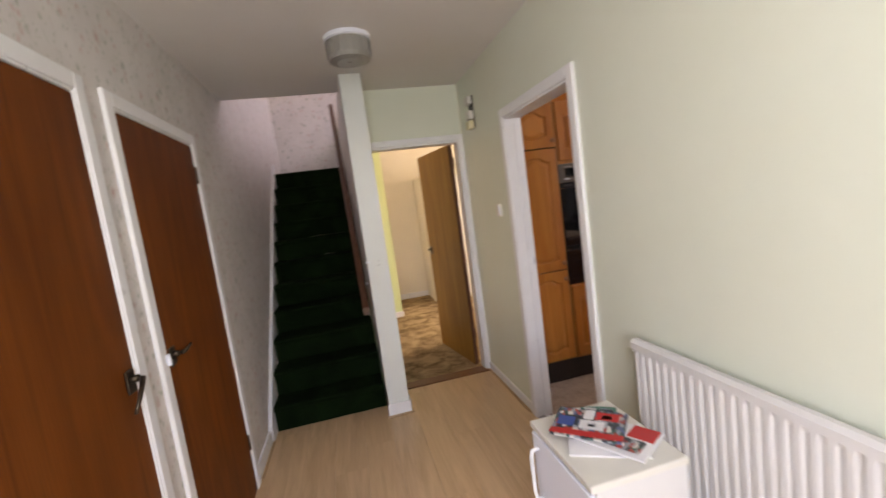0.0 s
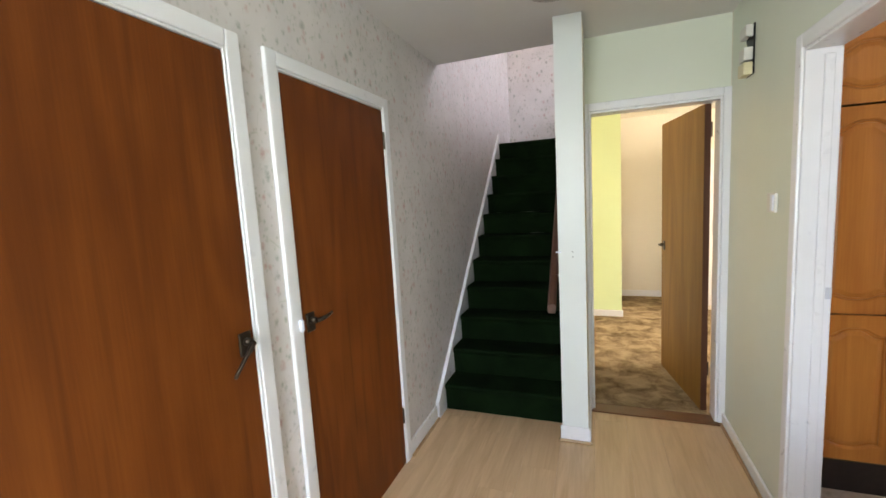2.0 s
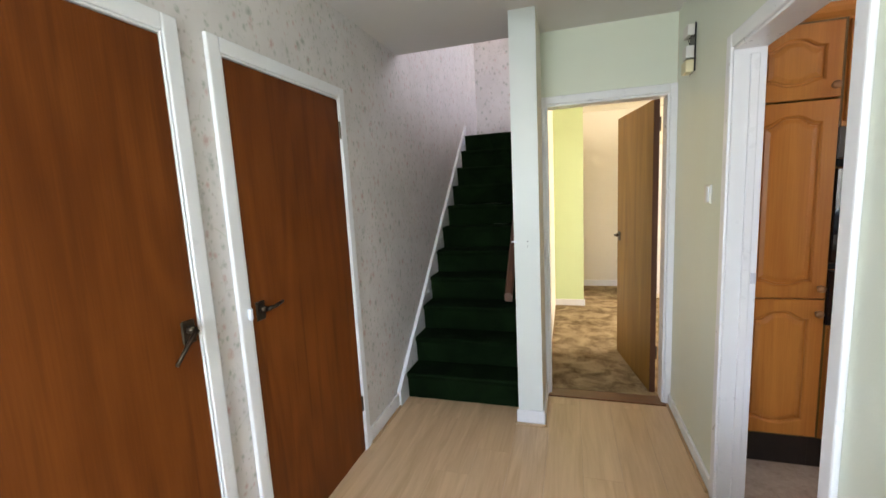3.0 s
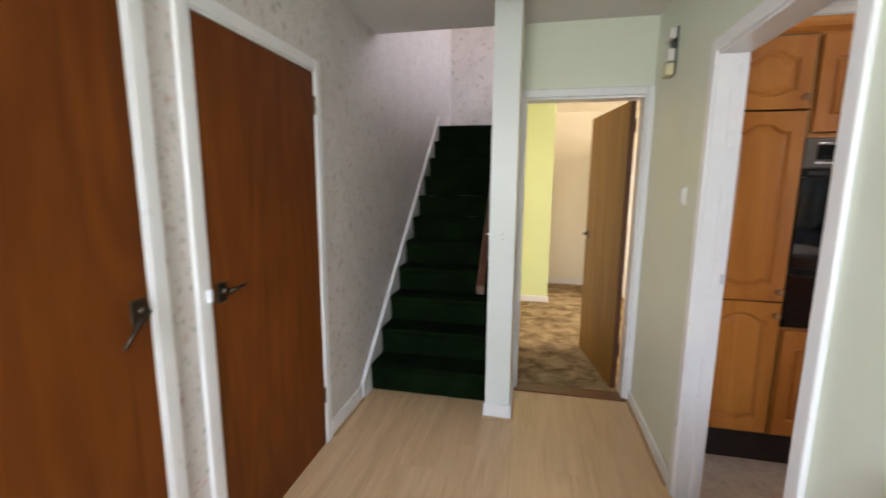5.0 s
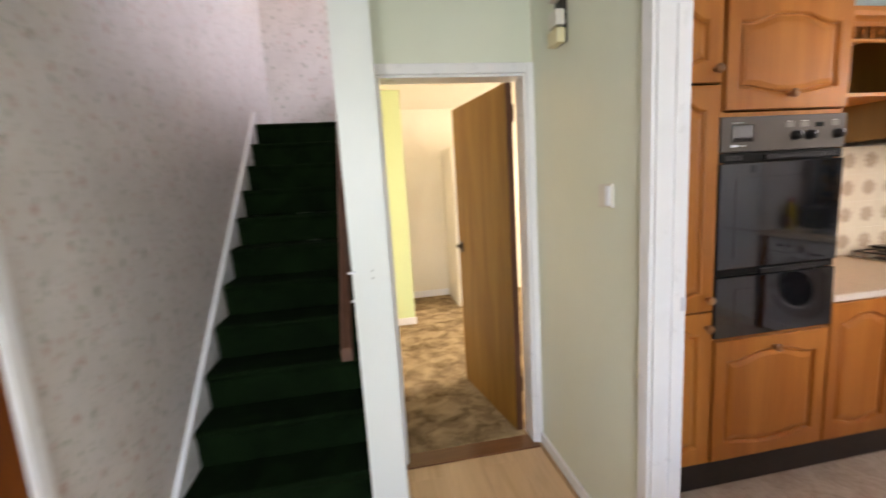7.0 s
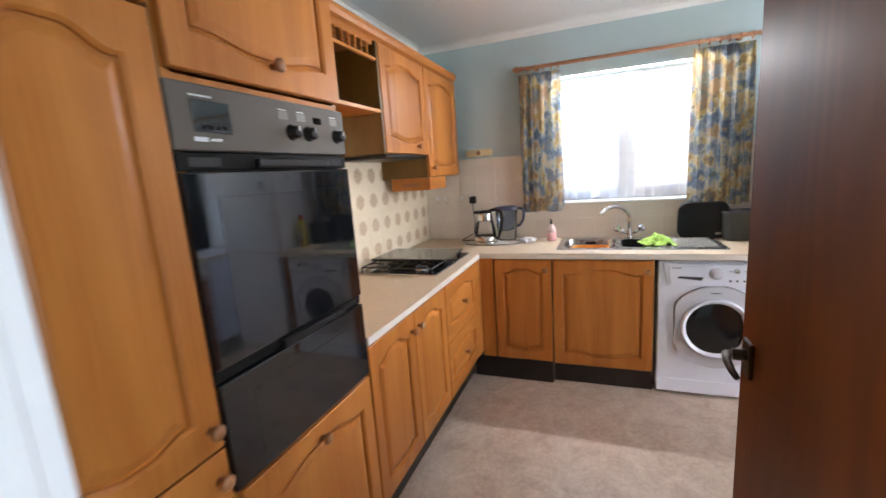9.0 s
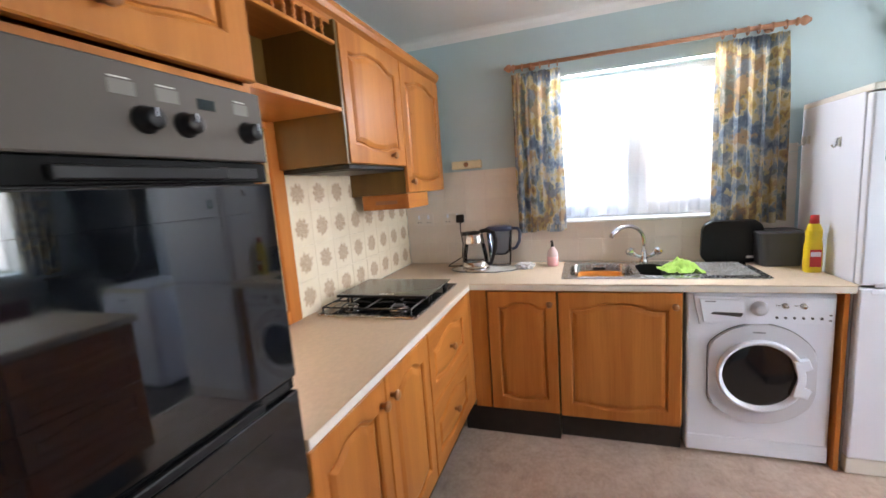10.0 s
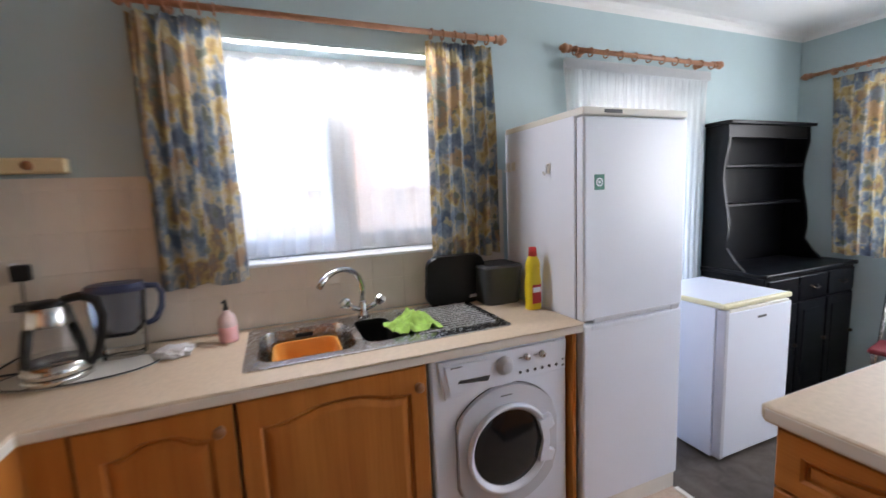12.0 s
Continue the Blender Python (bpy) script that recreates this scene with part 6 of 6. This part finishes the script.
socket_plate(4.175, "white double wall socket above the worktop")
socket_plate(3.955, "white wall socket with a black plug in it", True)
plug = thing("plug", "black mains plug with a trailing cable", "plug", pose(5.603, 3.895, 1.235, 0, 0, -90))
part("plug_body", box(-0.027, 0.027, -0.034, 0.0, -0.03, 0.028, 0.008, 2), M["blackp"], plug)
part("cable", tube([(0.0, -0.02, -0.03), (0.002, -0.03, -0.09), (0.02, -0.05, -0.18), (0.01, -0.06, -0.27), (-0.06, -0.10, -0.308), (-0.06, -0.17, -0.312), (0.02, -0.2, -0.304), (0.08, -0.21, -0.298)], 0.004, 6), M["blackp"], plug, smooth=True)
hold = thing("towel_holder", "cream plastic roll holder on the wall", "holder", pose(5.619, 3.93, 1.575, 0, 0, -90))
part("plate", box(0.0, 0.21, -0.04, 0.0, 0.0, 0.055, 0.008, 2), M["beige"], hold)
part("button", lathe([(0, 0), (0.017, 0), (0.015, 0.01), (0, 0.012)], 16, pose(0.105, -0.04, 0.028, 90)), M["knob"], hold, smooth=True)

# something red by the end wall
ch = thing("folding_chair", "dark red folding chair with grey metal tubes", "chair", pose(4.60, -0.30, 0, 0, 0, 10))
for x in (0, 0.36):
    part("leg", tube([(x, 0.18, 0.0), (x, -0.02, 0.45), (x, -0.12, 0.78)], 0.009, 8), M["steel"], ch, smooth=True)
    part("leg", tube([(x, -0.16, 0.0), (x, 0.16, 0.45)], 0.009, 8), M["steel"], ch, smooth=True)
part("seat", box(0.0, 0.36, -0.02, 0.24, 0.44, 0.47, 0.012, 2), M["chair"], ch)
part("backrest", box(0.0, 0.36, -0.115, -0.09, 0.60, 0.77, 0.01, 2), M["chair"], ch)

# ---- outdoors ----
flat("ground", -300, 300, -300, 300, -0.5, -0.16, M["grass"], "ground", "flat grass ground around the house")
# Unseen paving, added so the windows look out on white, not lawn.
flat("pavement", 5.875, 9.15, -2.0, 8.0, -0.159, -0.145, M["concrete"], "pavement", "pale concrete paving added beside the house")
fen = thing("garden_fence", "weathered horizontal board garden fence", "fence", pose(9.2, -2.0, -0.16))
for i in range(6):
    part("post", box(0, 0.09, i * 1.8, i * 1.8 + 0.09, 0, 1.75, 0.004), M["fence"], fen)
for k in range(11):
    part("slat", box(-0.02, -0.002, 0, 9.1, 0.05 + k * 0.155, 0.05 + k * 0.155 + 0.14, 0.003), M["fence"], fen)
nh = thing("neighbour_house", "red brick neighbouring house with a grey roof", "house", pose(13.0, -9.0, -0.16))
part("wall", box(0, 7, 0, 9.9, 0, 5.2), M["outer"], nh)
bm = bmesh.new()
vs = [bm.verts.new(p) for p in ((-0.4, -0.3, 5.2), (7.4, -0.3, 5.2), (3.5, -0.3, 7.6), (-0.4, 10.2, 5.2), (7.4, 10.2, 5.2), (3.5, 10.2, 7.6))]
for f in ((0, 1, 2), (3, 5, 4), (0, 2, 5, 3), (1, 4, 5, 2), (0, 3, 4, 1)):
    bm.faces.new([vs[i] for i in f])
part("roof", bm, M["slate"], nh)
for y, z in ((2, 1.0), (6, 1.0), (2, 3.6), (6, 3.6)):
    wdw = part("window", box(-0.03, 0.05, y, y + 1.4, z, z + 1.1, 0.01), M["upvc"], nh)
    part("pane", box(-0.04, -0.031, y + 0.07, y + 1.33, z + 0.07, z + 1.03), M["ovenglass"], wdw)

# ---- pieces: floor planks and wall tiles ----
hall_floor = tagged(new("floor_hall"), "pale beech laminate plank floor", "floor", kind="structure")
PW, PL = 0.192, 1.285
cols = int(1.92 / PW) + 1
for i in range(cols):
    x0 = 0.49 + i * PW
    start = -0.62 - random.random() * PL
    y = start
    while y < 4.27:
        a, b = max(y, 0.02), min(y + PL, 4.284)
        x1 = min(x0 + PW, 2.404)
        if b - a > 0.02 and x1 - x0 > 0.01:
            bm = bmesh.new()
            add_box(bm, -(x1 - x0) / 2 + 0.0004, (x1 - x0) / 2 - 0.0004, -(b - a) / 2 + 0.0004, (b - a) / 2 - 0.0004, -0.0095, 0.0)
            pl = part("plank", bm, M["laminate"], hall_floor)
            pl.location = ((x0 + x1) / 2, (a + b) / 2, random.uniform(-0.0003, 0.0))
        y += PL


def tile_field(name, label, origin, along, n_u, n_v, size, m, skip=None, group=None, gap=0.0016, clip=None):
    """Square tiles on a wall. along: x (facing -y) or y (facing -x, running towards -y)."""
    root = tagged(new(name), label, "tiling", kind="structure")
    cache = {}
    for i in range(n_u):
        for j in range(n_v):
            u0, v0, u1, v1 = i * size, j * size, (i + 1) * size, (j + 1) * size
            if clip:
                u1, v1 = min(u1, clip[0]), min(v1, clip[1])
            for bu0, bu1, bv0, bv1 in skip or ():
                if u0 >= bu0 - 1e-6 and u1 <= bu1 + 1e-6 and v1 > bv0 and v0 < bv1:
                    if v0 < bv0:
                        v1 = bv0
                    else:
                        u1 = u0
            if u1 - u0 < 0.012 or v1 - v0 < 0.012:
                continue
            w, h = round(u1 - u0 - gap, 4), round(v1 - v0 - gap, 4)
            if (w, h) not in cache:
                bm = bmesh.new()
                add_box(bm, -w / 2, w / 2, -0.005, 0.0, -h / 2, h / 2)
                front = [f for f in bm.faces if f.calc_center_median().y < -0.004]
                bmesh.ops.bevel(bm, geom=list(front[0].edges), offset=0.0009, segments=1, affect="EDGES")
                ob = part("tile", bm, m, root)
                cache[(w, h)] = ob.data
            else:
                ob = new("tile", cache[(w, h)])
                ob.parent = root
            cu, cv = (u0 + u1) / 2, (v0 + v1) / 2
            if along == "x":
                ob.location = (origin[0] + cu, origin[1] + random.uniform(0, 0.0006), origin[2] + cv)
            else:
                ob.matrix_basis = pose(origin[0] + random.uniform(0, 0.0006), origin[1] - cu, origin[2] + cv, 0, 0, -90)
    return root


tile_field("wall_tiles_flowers", "cream tiles printed with brown flower heads", (4.303, 4.3145, 0.9135), "x", 9, 5, 0.162, M["deco"], clip=(1.312, 0.663))
tile_field("wall_tiles_plain", "plain beige square wall tiles behind the sink", (5.6195, 4.309, 0.9115), "y", 16, 5, 0.1505, M["tile"], skip=[(0.903, 2.258, 0.272, 0.7)], clip=(2.37, 0.65))
for nm, b in (("wall_grout_flowers", box(4.297, 5.615, 4.3122, 4.3147, 0.9115, 1.576)), ("wall_grout_plain", box(5.6175, 5.6198, 1.94, 4.309, 0.9115, 1.184)), ("wall_grout_corner", box(5.6175, 5.6198, 3.41, 4.309, 1.185, 1.561))):
    tagged(part(nm, b, M["dgrout" if nm.endswith("flowers") else "grout"]), "pale grout between the wall tiles", "grout", kind="structure")
